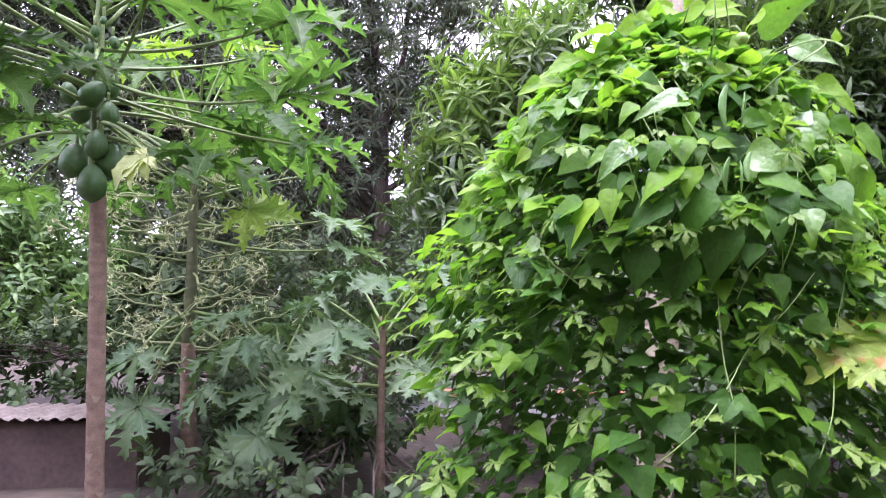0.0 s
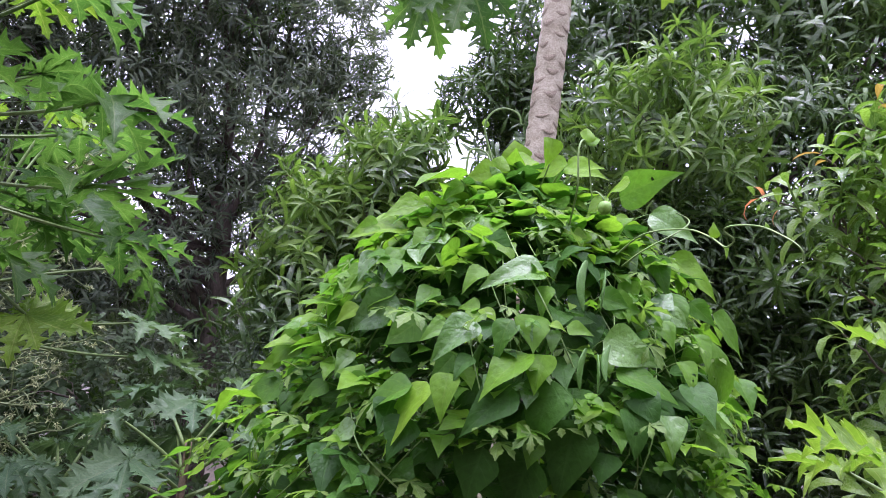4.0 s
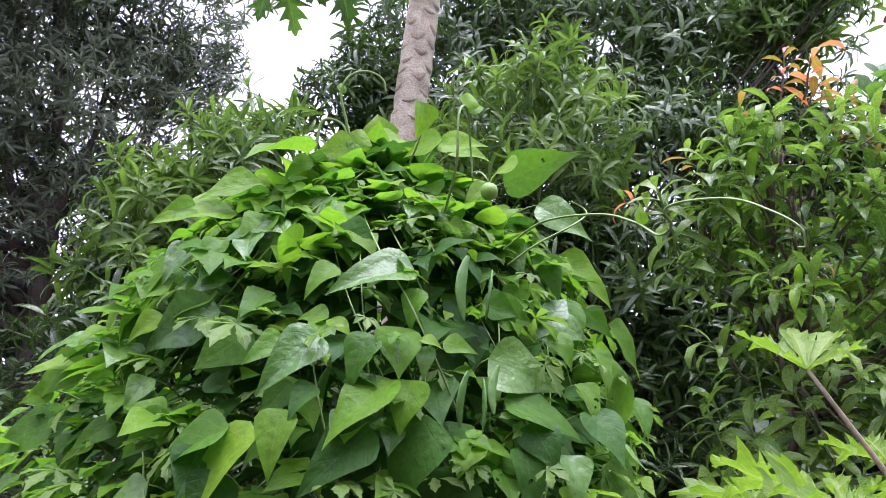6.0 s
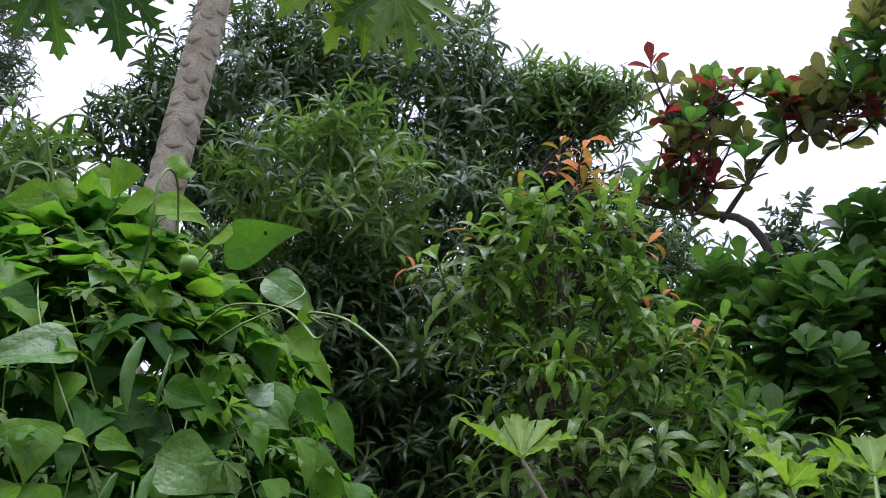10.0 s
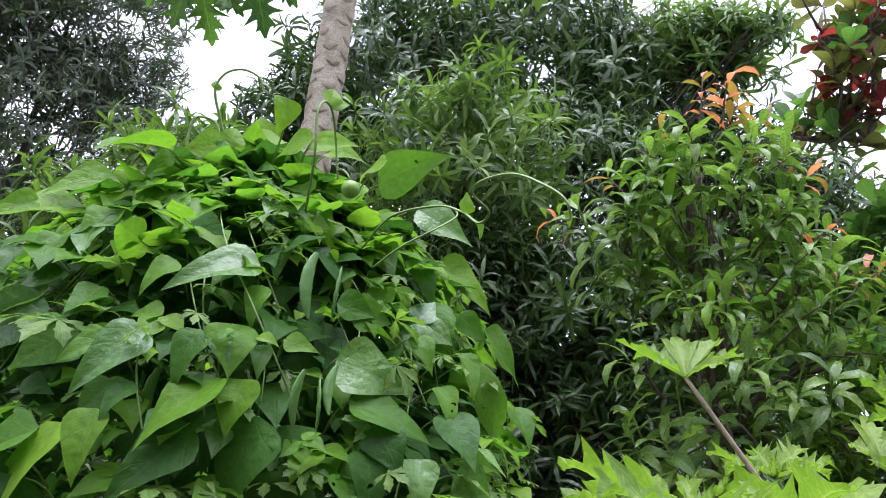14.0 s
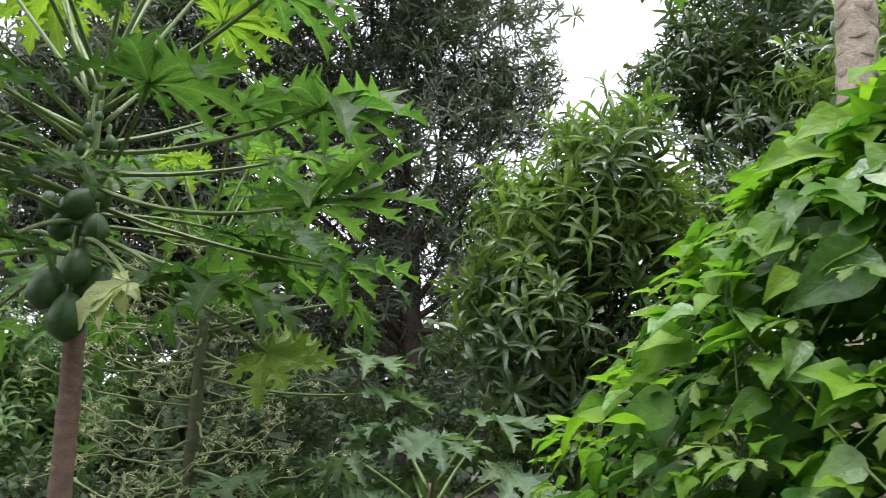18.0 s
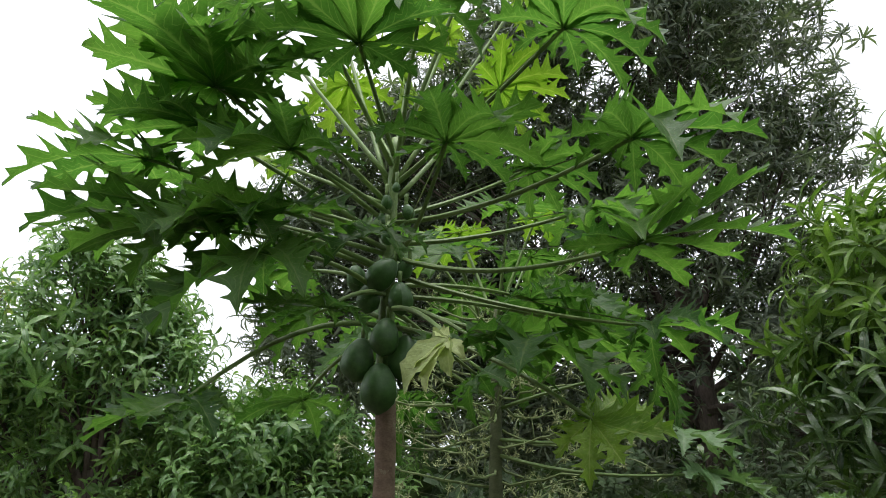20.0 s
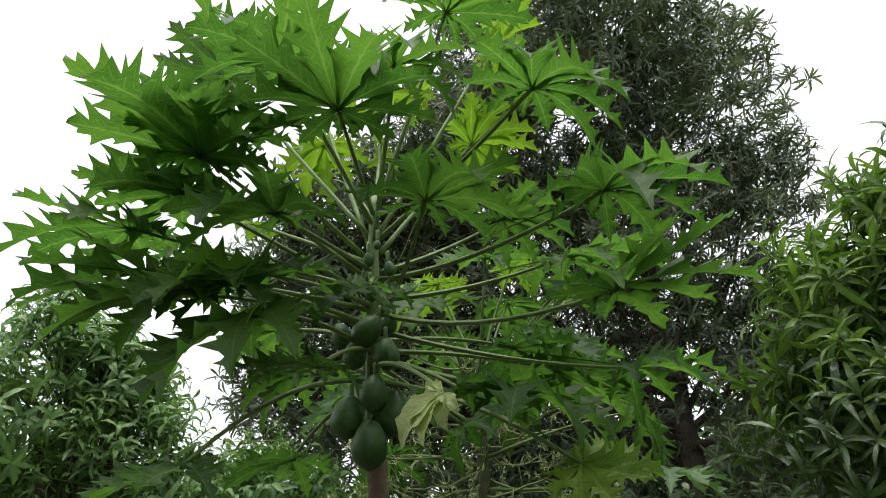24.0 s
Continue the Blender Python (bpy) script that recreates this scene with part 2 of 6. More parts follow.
M_PAPAYA_DRY = leaf_material("papaya_leaf_dry_edged", (0.13, 0.27, 0.02), (0.22, 0.38, 0.03), (0.3, 0.42, 0.08), 0.5, 0.3, 9, 0.08, (0.36, 0.22, 0.06), vein_mix=0.5)
M_OVAL = leaf_material("oval_leaf", (0.048, 0.146, 0.027), (0.156, 0.336, 0.056), (0.187, 0.323, 0.087), 0.26, 0.36, 7, 0, spec=0.5)
M_FERN = leaf_material("feathery_leaf", (0.12, 0.22, 0.02), (0.24, 0.34, 0.035), (0.2, 0.3, 0.08), 0.5, 0.4, 6)
M_FAR = leaf_material("far_leaf", (0.023, 0.055, 0.013), (0.057, 0.121, 0.029), (0.092, 0.132, 0.050), 0.5, 0.24, 6, spec=0.2)
M_DRY = leaf_material("dry_leaf", (0.26, 0.16, 0.08), (0.42, 0.30, 0.17), (0.45, 0.34, 0.2), 0.7, 0.2, 6)
M_BARK = solid_material("mango_bark", (0.05, 0.038, 0.03), (0.14, 0.11, 0.085), 9, 0.9, 0.9, 0.02, stretch=(1, 1, 0.35))
M_TWIG = solid_material("dark_twig", (0.06, 0.05, 0.03), (0.16, 0.13, 0.09), 20, 0.85, 0.5, 0.004)
M_PAPTRUNK = solid_material("papaya_trunk_skin", (0.27, 0.23, 0.145), (0.54, 0.485, 0.35), 16, 0.8, 0.8, 0.007, stretch=(1, 1, 1.2))
M_PAPTRUNK_BROWN = solid_material("papaya_trunk_brown", (0.15, 0.10, 0.068), (0.29, 0.205, 0.145), 14, 0.8, 0.6, 0.005, stretch=(1, 1, 1.6))
M_PAPTRUNK_GREEN = solid_material("papaya_stem_green", (0.06, 0.075, 0.03), (0.13, 0.14, 0.065), 14, 0.75, 0.5, 0.005, stretch=(1, 1, 1.6))
M_SCAR = solid_material("leaf_scar", (0.17, 0.13, 0.08), (0.40, 0.34, 0.24), 40, 0.9, 0.6, 0.004)
M_PETIOLE = solid_material("green_petiole", (0.10, 0.17, 0.04), (0.20, 0.28, 0.09), 16, 0.5, 0.2, 0.002)
M_PETIOLE_RED = solid_material("purplish_petiole", (0.20, 0.14, 0.10), (0.36, 0.29, 0.19), 16, 0.5, 0.2, 0.002)
M_SPRAY = solid_material("flower_stalk_skin", (0.17, 0.23, 0.08), (0.30, 0.36, 0.16), 16, 0.5, 0.2, 0.002)
M_VINE = solid_material("vine_stem", (0.12, 0.22, 0.04), (0.24, 0.36, 0.10), 30, 0.55, 0.3, 0.002)
M_POD = solid_material("bean_pod", (0.06, 0.17, 0.022), (0.11, 0.25, 0.04), 40, 0.45, 0.4, 0.002)
M_BALL = solid_material("gourd_fruit_skin", (0.14, 0.30, 0.03), (0.22, 0.40, 0.06), 60, 0.4, 0.15, 0.001)
M_FRUIT = solid_material("papaya_fruit_skin", (0.032, 0.092, 0.02), (0.066, 0.15, 0.037), 9, 0.45, 0.15, 0.003)
M_FLOWER = solid_material("papaya_flower", (0.36, 0.42, 0.17), (0.55, 0.58, 0.32), 60, 0.6, 0.2, 0.002)
M_SOIL = solid_material("garden_soil", (0.03, 0.023, 0.016), (0.075, 0.06, 0.04), 1.6, 0.95, 0.9, 0.03)
M_WALL = solid_material("brown_plaster", (0.06, 0.042, 0.034), (0.115, 0.082, 0.066), 3.5, 0.9, 0.4, 0.006)
M_TIN = solid_material("weathered_tin", (0.10, 0.085, 0.07), (0.24, 0.21, 0.175), 5, 0.6, 0.3, 0.004, metal=0.2)
M_ORANGE = solid_material("orange_tile", (0.45, 0.17, 0.08), (0.6, 0.28, 0.14), 8, 0.8, 0.3, 0.004)
M_WHITE = solid_material("white_paint", (0.66, 0.66, 0.66), (0.8, 0.8, 0.79), 4, 0.6, 0.1, 0.002)


# ---- mesh helpers ----
def unit(a):
    return a / np.maximum(np.linalg.norm(a, axis=-1, keepdims=True), 1e-9)


def quad_mesh(name, v, f, uv, material):
    """A mesh of quads from arrays; uv is per vertex."""
    me = bpy.data.meshes.new(name)
    v, f, uv = np.asarray(v, float), np.asarray(f, int), np.asarray(uv, float)
    me.vertices.add(len(v)); me.vertices.foreach_set("co", v.ravel())
    me.loops.add(f.size); me.loops.foreach_set("vertex_index", f.ravel().astype(np.int32))
    me.polygons.add(len(f))
    me.polygons.foreach_set("loop_start", np.arange(0, f.size, 4, dtype=np.int32))
    me.polygons.foreach_set("use_smooth", np.ones(len(f), dtype=bool))
    me.update(calc_edges=True)
    lay = me.uv_layers.new(name="leaf")
    lay.data.foreach_set("uv", uv[f.ravel()].ravel())
    me.materials.append(material)
    return me


def thing(name, label, category, group="", kind="", at=(0, 0, 0)):
    ob = new(name)
    ob.empty_display_size = 0.1
    ob.location = at
    return tagged(ob, label, category, group, kind)


def put(name, me, parent, label="", m=None):
    """Links a mesh as one part under a thing or a part; m is its pose in the world."""
    ob = new(name, me)
    if parent is not None:
        ob.parent = parent
        ob.matrix_parent_inverse = Matrix.Translation(parent.matrix_basis.translation).inverted() if parent.parent is None else Matrix()
    if m is not None:
        ob.matrix_basis = m
    if label:
        ob["label"] = label
    return ob


def grid_faces(rows, cols, start=0):
    return [[start + r * cols + c, start + r * cols + c + 1, start + (r + 1) * cols + c + 1, start + (r + 1) * cols + c]
            for r in range(rows - 1) for c in range(cols - 1)]


def blade(profile, fold=0.35, droop=0.6, wave=0.03, seed=0, cols=5, twist=0.0, lift=0.0):
    """A leaf 1 long along +Y, face up +Z. profile: (place along, half width)."""
    r = np.random.default_rng(seed)
    ph, fr = r.uniform(0, 6.28), r.uniform(5, 9)
    vs = np.array([p[0] for p in profile]); ws = np.array([p[1] for p in profile])
    ang = lift - droop * vs ** 1.4
    y = np.concatenate([[0], np.cumsum(np.diff(vs) * np.cos((ang[1:] + ang[:-1]) / 2))])
    z = np.concatenate([[0], np.cumsum(np.diff(vs) * np.sin((ang[1:] + ang[:-1]) / 2))])
    V, UV = [], []
    for i, (v, w) in enumerate(zip(vs, ws)):
        for c in np.linspace(-1, 1, cols):
            x = c * w
            up = fold * abs(x) * (1 - 0.35 * abs(c)) + wave * math.sin(fr * v + ph + 2 * c) * abs(c) * 2 * w
            tw = twist * v
            n = np.array([x * math.cos(tw) - up * math.sin(tw), 0, x * math.sin(tw) + up * math.cos(tw)])
            V.append((n[0], y[i] - n[2] * math.sin(ang[i]), z[i] + n[2] * math.cos(ang[i])))
            UV.append((c * 0.5 + 0.5, v))
    return np.array(V), np.array(grid_faces(len(vs), cols)), np.array(UV)


P_BEAN = [(0, 0.04), (0.04, 0.22), (0.1, 0.33), (0.2, 0.40), (0.3, 0.39), (0.45, 0.315), (0.6, 0.22), (0.75, 0.13), (0.88, 0.055), (0.96, 0.018), (1, 0.002)]
P_MANGO = [(0, 0.012), (0.14, 0.05), (0.36, 0.074), (0.6, 0.07), (0.82, 0.042), (1, 0.003)]
P_COARSE = [(0, 0.02), (0.3, 0.08), (0.7, 0.072), (1, 0.004)]
P_LONG = [(0, 0.015), (0.28, 0.105), (0.62, 0.11), (1, 0.004)]
P_WIDE = [(0, 0.03), (0.45, 0.28), (1, 0.004)]
P_SHRUB = [(0, 0.012), (0.08, 0.026), (0.25, 0.095), (0.5, 0.132), (0.72, 0.105), (0.88, 0.05), (1, 0.003)]
P_ALMOND = [(0, 0.012), (0.12, 0.05), (0.38, 0.15), (0.64, 0.235), (0.8, 0.23), (0.91, 0.145), (0.97, 0.06), (1, 0.008)]
P_OVAL = [(0, 0.015), (0.2, 0.17), (0.5, 0.24), (0.8, 0.14), (1, 0.004)]


def palmate(seed, lobes, teeth, fold=0.25, droop=0.5, spread=0.0, crinkle=0.02, wild=0.0, slim=1.0):
    """A lobed leaf, 1 from its stalk to the tip of the middle lobe. lobes: (degrees, length)."""
    r = np.random.default_rng(seed)
    V, Fs, UV = [], [], []
    for a, ln in lobes:
        a = radians(a + r.uniform(-4, 4)); ln *= r.uniform(0.92, 1.08)
        dr, tw = droop * r.uniform(0.6, 1.4) + wild * r.uniform(-1, 1), r.uniform(-0.25 - wild * 0.6, 0.25 + wild * 0.6)
        start = len(V)
        ca, sa = math.cos(a), math.sin(a)
        for v, w, fw in teeth:
            w = w * (slim if v > 0.3 else 1)
            th = -dr * v ** 1.5
            yy, zz = v * ln * (1 - 0.12 * dr * v), ln * v * th * 0.5 + spread * v
            for c in (-1, -0.45, 0, 0.45, 1):
                x = c * w * ln * r.uniform(0.9, 1.1) if abs(c) == 1 else c * w * ln
                yv = yy + fw * ln * abs(c) ** 2
                zv = zz + fold * abs(x) - tw * x + (crinkle * math.sin((9 + 200 * crinkle) * v + 3 * c + 4 * a) * abs(c))
                V.append((x * ca + yv * sa, yv * ca - x * sa, zv))
                UV.append((c * 0.5 + 0.5, v))
        Fs += grid_faces(len(teeth), 5, start)
    return np.array(V), np.array(Fs), np.array(UV)


PAPAYA_LOBES = [(0, 1.0), (31, 0.97), (-31, 0.97), (62, 0.88), (-62, 0.88), (96, 0.72), (-96, 0.72), (135, 0.5), (-135, 0.5), (166, 0.3), (-166, 0.3)]
PAPAYA_TEETH = [(0, 0.014, 0), (0.15, 0.052, 0), (0.29, 0.092, 0), (0.37, 0.12, 0), (0.42, 0.165, 0.03), (0.46, 0.23, 0.10), (0.485, 0.14, 0.04), (0.52, 0.088, 0), (0.565, 0.13, 0.03),
                (0.605, 0.25, 0.13), (0.64, 0.14, 0.05), (0.68, 0.078, 0), (0.72, 0.115, 0.03), (0.76, 0.2, 0.12), (0.79, 0.1, 0.04), (0.825, 0.058, 0), (0.86, 0.08, 0.03),
                (0.89, 0.105, 0.07), (0.915, 0.05, 0.02), (1, 0.008, 0)]
YOUNG_LOBES = [(0, 1.0), (38, 0.95), (-38, 0.95), (76, 0.8), (-76, 0.8), (120, 0.55), (-120, 0.55)]
YOUNG_TEETH = [(0, 0.014, 0), (0.18, 0.07, 0), (0.36, 0.135, 0), (0.46, 0.19, 0.03), (0.52, 0.235, 0.08), (0.56, 0.15, 0.02), (0.64, 0.15, 0.02), (0.71, 0.185, 0.07), (0.75, 0.1, 0.01), (0.86, 0.075, 0.01), (1, 0.008, 0)]
GOURD_LOBES = [(0, 1.0), (50, 0.85), (-50, 0.85), (105, 0.6), (-105, 0.6)]
GOURD_TEETH = [(0, 0.015, 0), (0.3, 0.09, 0), (0.45, 0.12, 0.02), (0.6, 0.21, 0.05), (0.66, 0.15, 0), (0.78, 0.17, 0.04), (0.84, 0.1, 0), (1, 0.006, 0)]


def frames(P, D, N, S):
    Y = unit(np.asarray(D, float)); X = unit(np.cross(Y, np.asarray(N, float))); Z = np.cross(X, Y)
    S = np.broadcast_to(np.asarray(S, float), (len(Y),))[:, None]
    return np.asarray(P, float), X * S, Y * S, Z * S


def bake(templates, fr, pick):
    """Joins copies of leaf templates at the given frames into arrays."""
    P, X, Y, Z = fr
    Vs, Fs, Us, base = [], [], [], 0
    for k, (v, f, u) in enumerate(templates):
        idx = np.nonzero(pick == k)[0]
        if not len(idx):
            continue
        w = (P[idx][:, None] + v[None, :, :1] * X[idx][:, None] + v[None, :, 1:2] * Y[idx][:, None] + v[None, :, 2:] * Z[idx][:, None]).reshape(-1, 3)
        ff = (f[None] + (np.arange(len(idx)) * len(v))[:, None, None]).reshape(-1, 4) + base
        Vs.append(w); Fs.append(ff); Us.append(np.tile(u, (len(idx), 1))); base += len(w)
    return np.concatenate(Vs), np.concatenate(Fs), np.concatenate(Us)


def matrix_of(fr, i):
    P, X, Y, Z = fr
    m = Matrix.Identity(4)
    for r in range(3):
        m[r][0], m[r][1], m[r][2], m[r][3] = X[i][r], Y[i][r], Z[i][r], P[i][r]
    return m


def tube_data(pts, radii, sides=8, rough=0.0, seed=0):
    """Points, faces and coordinates of a tapered round stem, closed at both ends."""
    r = np.random.default_rng(seed)
    pts = np.asarray(pts, float); n = len(pts)
    radii = np.broadcast_to(np.asarray(radii, float), (n,))
    T = unit(np.gradient(pts, axis=0))
    ref = np.array([0.31, 0.95, 0.05]) if abs(T[0][2]) > 0.7 else np.array([0.0, 0.0, 1.0])
    V, UV = [], []
    for i in range(n):
        a = unit(np.cross(T[i], ref)[None])[0]; b = np.cross(T[i], a)
        for s in range(sides + 1):
            t = 2 * math.pi * s / sides
            q = radii[i] * (1 + rough * math.sin(3.1 * t + seed + i * 1.7) + rough * 0.6 * math.sin(t * 5 + i * 2.3))
            if s == sides:
                V.append(V[-sides])
            else:
                V.append(tuple(pts[i] + q * (math.cos(t) * a + math.sin(t) * b)))
            UV.append((s / sides, i / max(n - 1, 1)))
    F = grid_faces(n, sides + 1)
    for i in (0, n - 1):
        k = len(V); V.append(tuple(pts[i])); UV.append((0.5, 0.5))
        for s in range(0, sides, 2):
            o = i * (sides + 1)
            q = [k, o + s, o + s + 1, o + s + 2]
            F.append(q if i else q[::-1])
    return V, F, UV


def tube(name, pts, radii, material, sides=8, rough=0.0, seed=0):
    return quad_mesh(name, *tube_data(pts, radii, sides, rough, seed), material)


def joined(name, pieces, material):
    """One mesh out of several stems that grow from one another."""
    V, F, UV = [], [], []
    for v, f, u in pieces:
        F += [[k + len(V) for k in q] for q in f]
        V += list(v); UV += list(u)
    return quad_mesh(name, V, F, UV, material)


def bend(a, b, sag=0.0, n=8, side=(0, 0, 0), jitter=0.0, seed=0):
    """Points from a to b, bowed by sag (up) and side."""
    r = np.random.default_rng(seed)
    a, b, s = np.array(a, float), np.array(b, float), np.array(side, float)
    t = np.linspace(0, 1, n)[:, None]
    p = a + (b - a) * t + (np.array([0, 0, sag]) + s) * (4 * t * (1 - t))
    j = r.normal(0, 1, p.shape) * jitter
    j[0] = j[-1] = 0
    return p + j


def smooth_path(ctrl, n=6):
    """A rounded line through control points."""
    c = [np.array(p, float) for p in ctrl]
    c = [2 * c[0] - c[1]] + c + [2 * c[-1] - c[-2]]
    out = []
    for i in range(1, len(c) - 2):
        for k in range(n):
            t = k / n
            out.append(0.5 * (2 * c[i] + (c[i + 1] - c[i - 1]) * t + (2 * c[i - 1] - 5 * c[i] + 4 * c[i + 1] - c[i + 2]) * t * t
                              + (3 * c[i] - c[i - 1] - 3 * c[i + 1] + c[i + 2]) * t ** 3))
    out.append(c[-2])
    return np.array(out)


# ---- the large structure: ground and distance ----
def ground_sheet():
    xs = np.concatenate([[-900, -200, -60], np.linspace(-20, 20, 61), [60, 200, 900]])
    V = []
    for y in xs:
        for x in xs:
            near = abs(x) < 25 and abs(y) < 25
            V.append((x, y, 0.05 * noise.noise(Vector((x * 0.6, y * 0.6, 0))) + 0.02 * noise.noise(Vector((x * 2.1, y * 2.1, 3))) if near else -0.02))
    n = len(xs)
    me = quad_mesh("ground", V, grid_faces(n, n), [(v[0], v[1]) for v in V], M_SOIL)
    return tagged(new("ground", me), "dark garden soil under the plants", "ground", kind="structure")


ground_sheet()


def wall_behind():
    """Unseen wall added behind the path: closes the garden and blocks low sky light."""
    bm = bmesh.new()
    bmesh.ops.create_cube(bm, size=1.0)
    for v in bm.verts:
        v.co = Vector((v.co.x * 16, -1.7 + v.co.y * 0.2, 2.05 + v.co.z * 4.2))
    bmesh.ops.bevel(bm, geom=list(bm.edges), offset=0.01, segments=1, affect="EDGES")
    me = bpy.data.meshes.new("light_block_wall"); bm.to_mesh(me); bm.free(); me.materials.append(M_WALL)
    tagged(new("light_block_wall", me), "unseen brown wall added to hold back low sky light", "wall", kind="structure")


wall_behind()


def leaf_dirs(n, out, up=0.0, jitter=0.5, r=rng):
    d = np.asarray(out, float) + np.array([0, 0, up]) + r.normal(0, jitter, (n, 3))
    return unit(d)


def far_woods():
    """A ring of distant trees, low enough to leave the sky open."""
    n = 15000
    az = rng.uniform(0, 2 * math.pi, n)
    top = 3.2 + 0.7 * np.sin(3 * az + 1) + 0.5 * np.sin(7 * az + 2) + 0.4 * np.sin(17 * az)
    z = top * rng.uniform(0, 1, n) ** 0.7
    rad = 17 + rng.uniform(-1.2, 1.2, n) + 1.2 * np.sin(11 * az + z)
    P = np.stack([rad * np.sin(az), 2 + rad * np.cos(az), z + 0.1], 1)
    D = leaf_dirs(n, -np.stack([np.sin(az), np.cos(az), 0 * az], 1) * 0.5, -0.4, 0.7)
    fr = frames(P, D, leaf_dirs(n, np.array([0, 0, 1.0]), 0.3, 0.5), rng.uniform(0.7, 1.3, n))
    tp = [blade(P_WIDE, 0.4, 0.7, 0.04, s, 3) for s in range(3)]
    v, f, u = bake(tp, fr, rng.integers(0, 3, n))
    ob = new("far_woods", quad_mesh("far_woods", v, f, u, M_FAR))
    tagged(ob, "distant belt of dark green trees round the garden", "trees", kind="stuff")


far_woods()


def low_pen():
    """A low brown pen with a pale tin roof behind the papaya trees."""
    t = thing("animal_pen", "low brown plastered pen with a pale tin roof", "shed", at=(-4.3, 6.3, 0))
    def box(x0, y0, z0, x1, y1, z1, name, m, label=""):
        bm = bmesh.new()
        bmesh.ops.create_cube(bm, size=1.0)
        for v in bm.verts:
            v.co = Vector(((x0 + x1) / 2 + v.co.x * (x1 - x0), (y0 + y1) / 2 + v.co.y * (y1 - y0), (z0 + z1) / 2 + v.co.z * (z1 - z0)))
        bmesh.ops.bevel(bm, geom=list(bm.edges), offset=0.012, segments=2, affect="EDGES")
        me = bpy.data.meshes.new(name); bm.to_mesh(me); bm.free()
        me.materials.append(m)
        return put(name, me, t, label)
    box(-6.6, 5.55, -0.02, -2.15, 5.7, 0.50, "front_wall", M_WALL)
    box(-6.6, 6.05, -0.02, -2.15, 6.2, 0.48, "back_wall", M_WALL)
    box(-2.3, 5.703, -0.02, -2.15, 6.047, 0.5, "side_wall", M_WALL)
    box(-6.6, 5.703, -0.02, -6.45, 6.047, 0.5, "side_wall", M_WALL)
    # corrugated sheets, each one a part
    for k in range(6):
        x0 = -6.85 + k * 0.8
        V = []
        nx = 41
        for j in range(2):
            y = 5.45 + j * 0.85
            for i in range(nx):
                x = x0 + 0.83 * i / (nx - 1)
                V.append((x, y, 0.53 - 0.02 * j + 0.012 * math.sin(i * 1.26) + 0.006 * k % 0.012))
        for v in list(V):
            V.append((v[0], v[1], v[2] - 0.004))
        F = grid_faces(2, nx) + [q[::-1] for q in grid_faces(2, nx, 2 * nx)]
        put("roof_sheet", quad_mesh("roof_sheet", V, F, [(v[0], v[1]) for v in V], M_TIN), t)


low_pen()


def garden_wall():
    """A low white wall with an orange tile coping that shows under the leaves."""
    t = thing("garden_wall", "low white painted garden wall with orange tiles on top", "wall", at=(2.4, 8.8, 0))
    def block(x0, y0, z0, x1, y1, z1, name, m, bev):
        bm = bmesh.new()
        bmesh.ops.create_cube(bm, size=1.0)
        for v in bm.verts:
            v.co = Vector(((x0 + x1) / 2 + v.co.x * (x1 - x0), (y0 + y1) / 2 + v.co.y * (y1 - y0), (z0 + z1) / 2 + v.co.z * (z1 - z0)))
        bmesh.ops.bevel(bm, geom=list(bm.edges), offset=bev, segments=2, affect="EDGES")
        me = bpy.data.meshes.new(name); bm.to_mesh(me); bm.free()
        me.materials.append(m)
        put(name, me, t)
    block(-0.5, 8.72, -0.05, 5.6, 8.88, 0.26, "wall_body", M_WHITE, 0.01)
    for k in range(20):
        x = -0.53 + 0.308 * k
        block(x, 8.68, 0.262, x + 0.3, 8.92, 0.30 + 0.006 * (k % 3), "coping_tile", M_ORANGE, 0.008)


garden_wall()


# ---- trees with small leaves in rosettes ----
def rosette(templates, n, seed, length=(0.8, 1.1), lean=(50, 105), stem=0.35, whorl=2.4):
    """A spray of leaves round a twig along +Z, 1 long leaf = 1."""
    r = np.random.default_rng(seed)
    az = np.arange(n) * whorl + r.uniform(-0.3, 0.3, n)
    k = np.linspace(0, 1, n)
    tilt = np.radians(np.interp(k, [0, 1], [lean[1], lean[0]]) + r.normal(0, 9, n))
    D = np.stack([np.sin(tilt) * np.cos(az), np.sin(tilt) * np.sin(az), np.cos(tilt)], 1)
    P = np.stack([0 * k, 0 * k, k * stem], 1)
    fr = frames(P, D, np.tile([0.02, 0.01, 1.0], (n, 1)) + 0.15 * r.normal(0, 1, (n, 3)), r.uniform(*length, n))
    v, f, u = bake(templates, fr, r.integers(0, len(templates), n))
    k = np.array([-0.5, 1.0])
    sv = np.array([(0.03 * math.cos(a), 0.03 * math.sin(a), stem * z) for z in k for a in (0, 2.09, 4.19, 0)])
    sf = np.array(grid_faces(2, 4)) + len(v)
    return np.concatenate([v, sv]), np.concatenate([f, sf]), np.concatenate([u, np.full((8, 2), 0.5)])


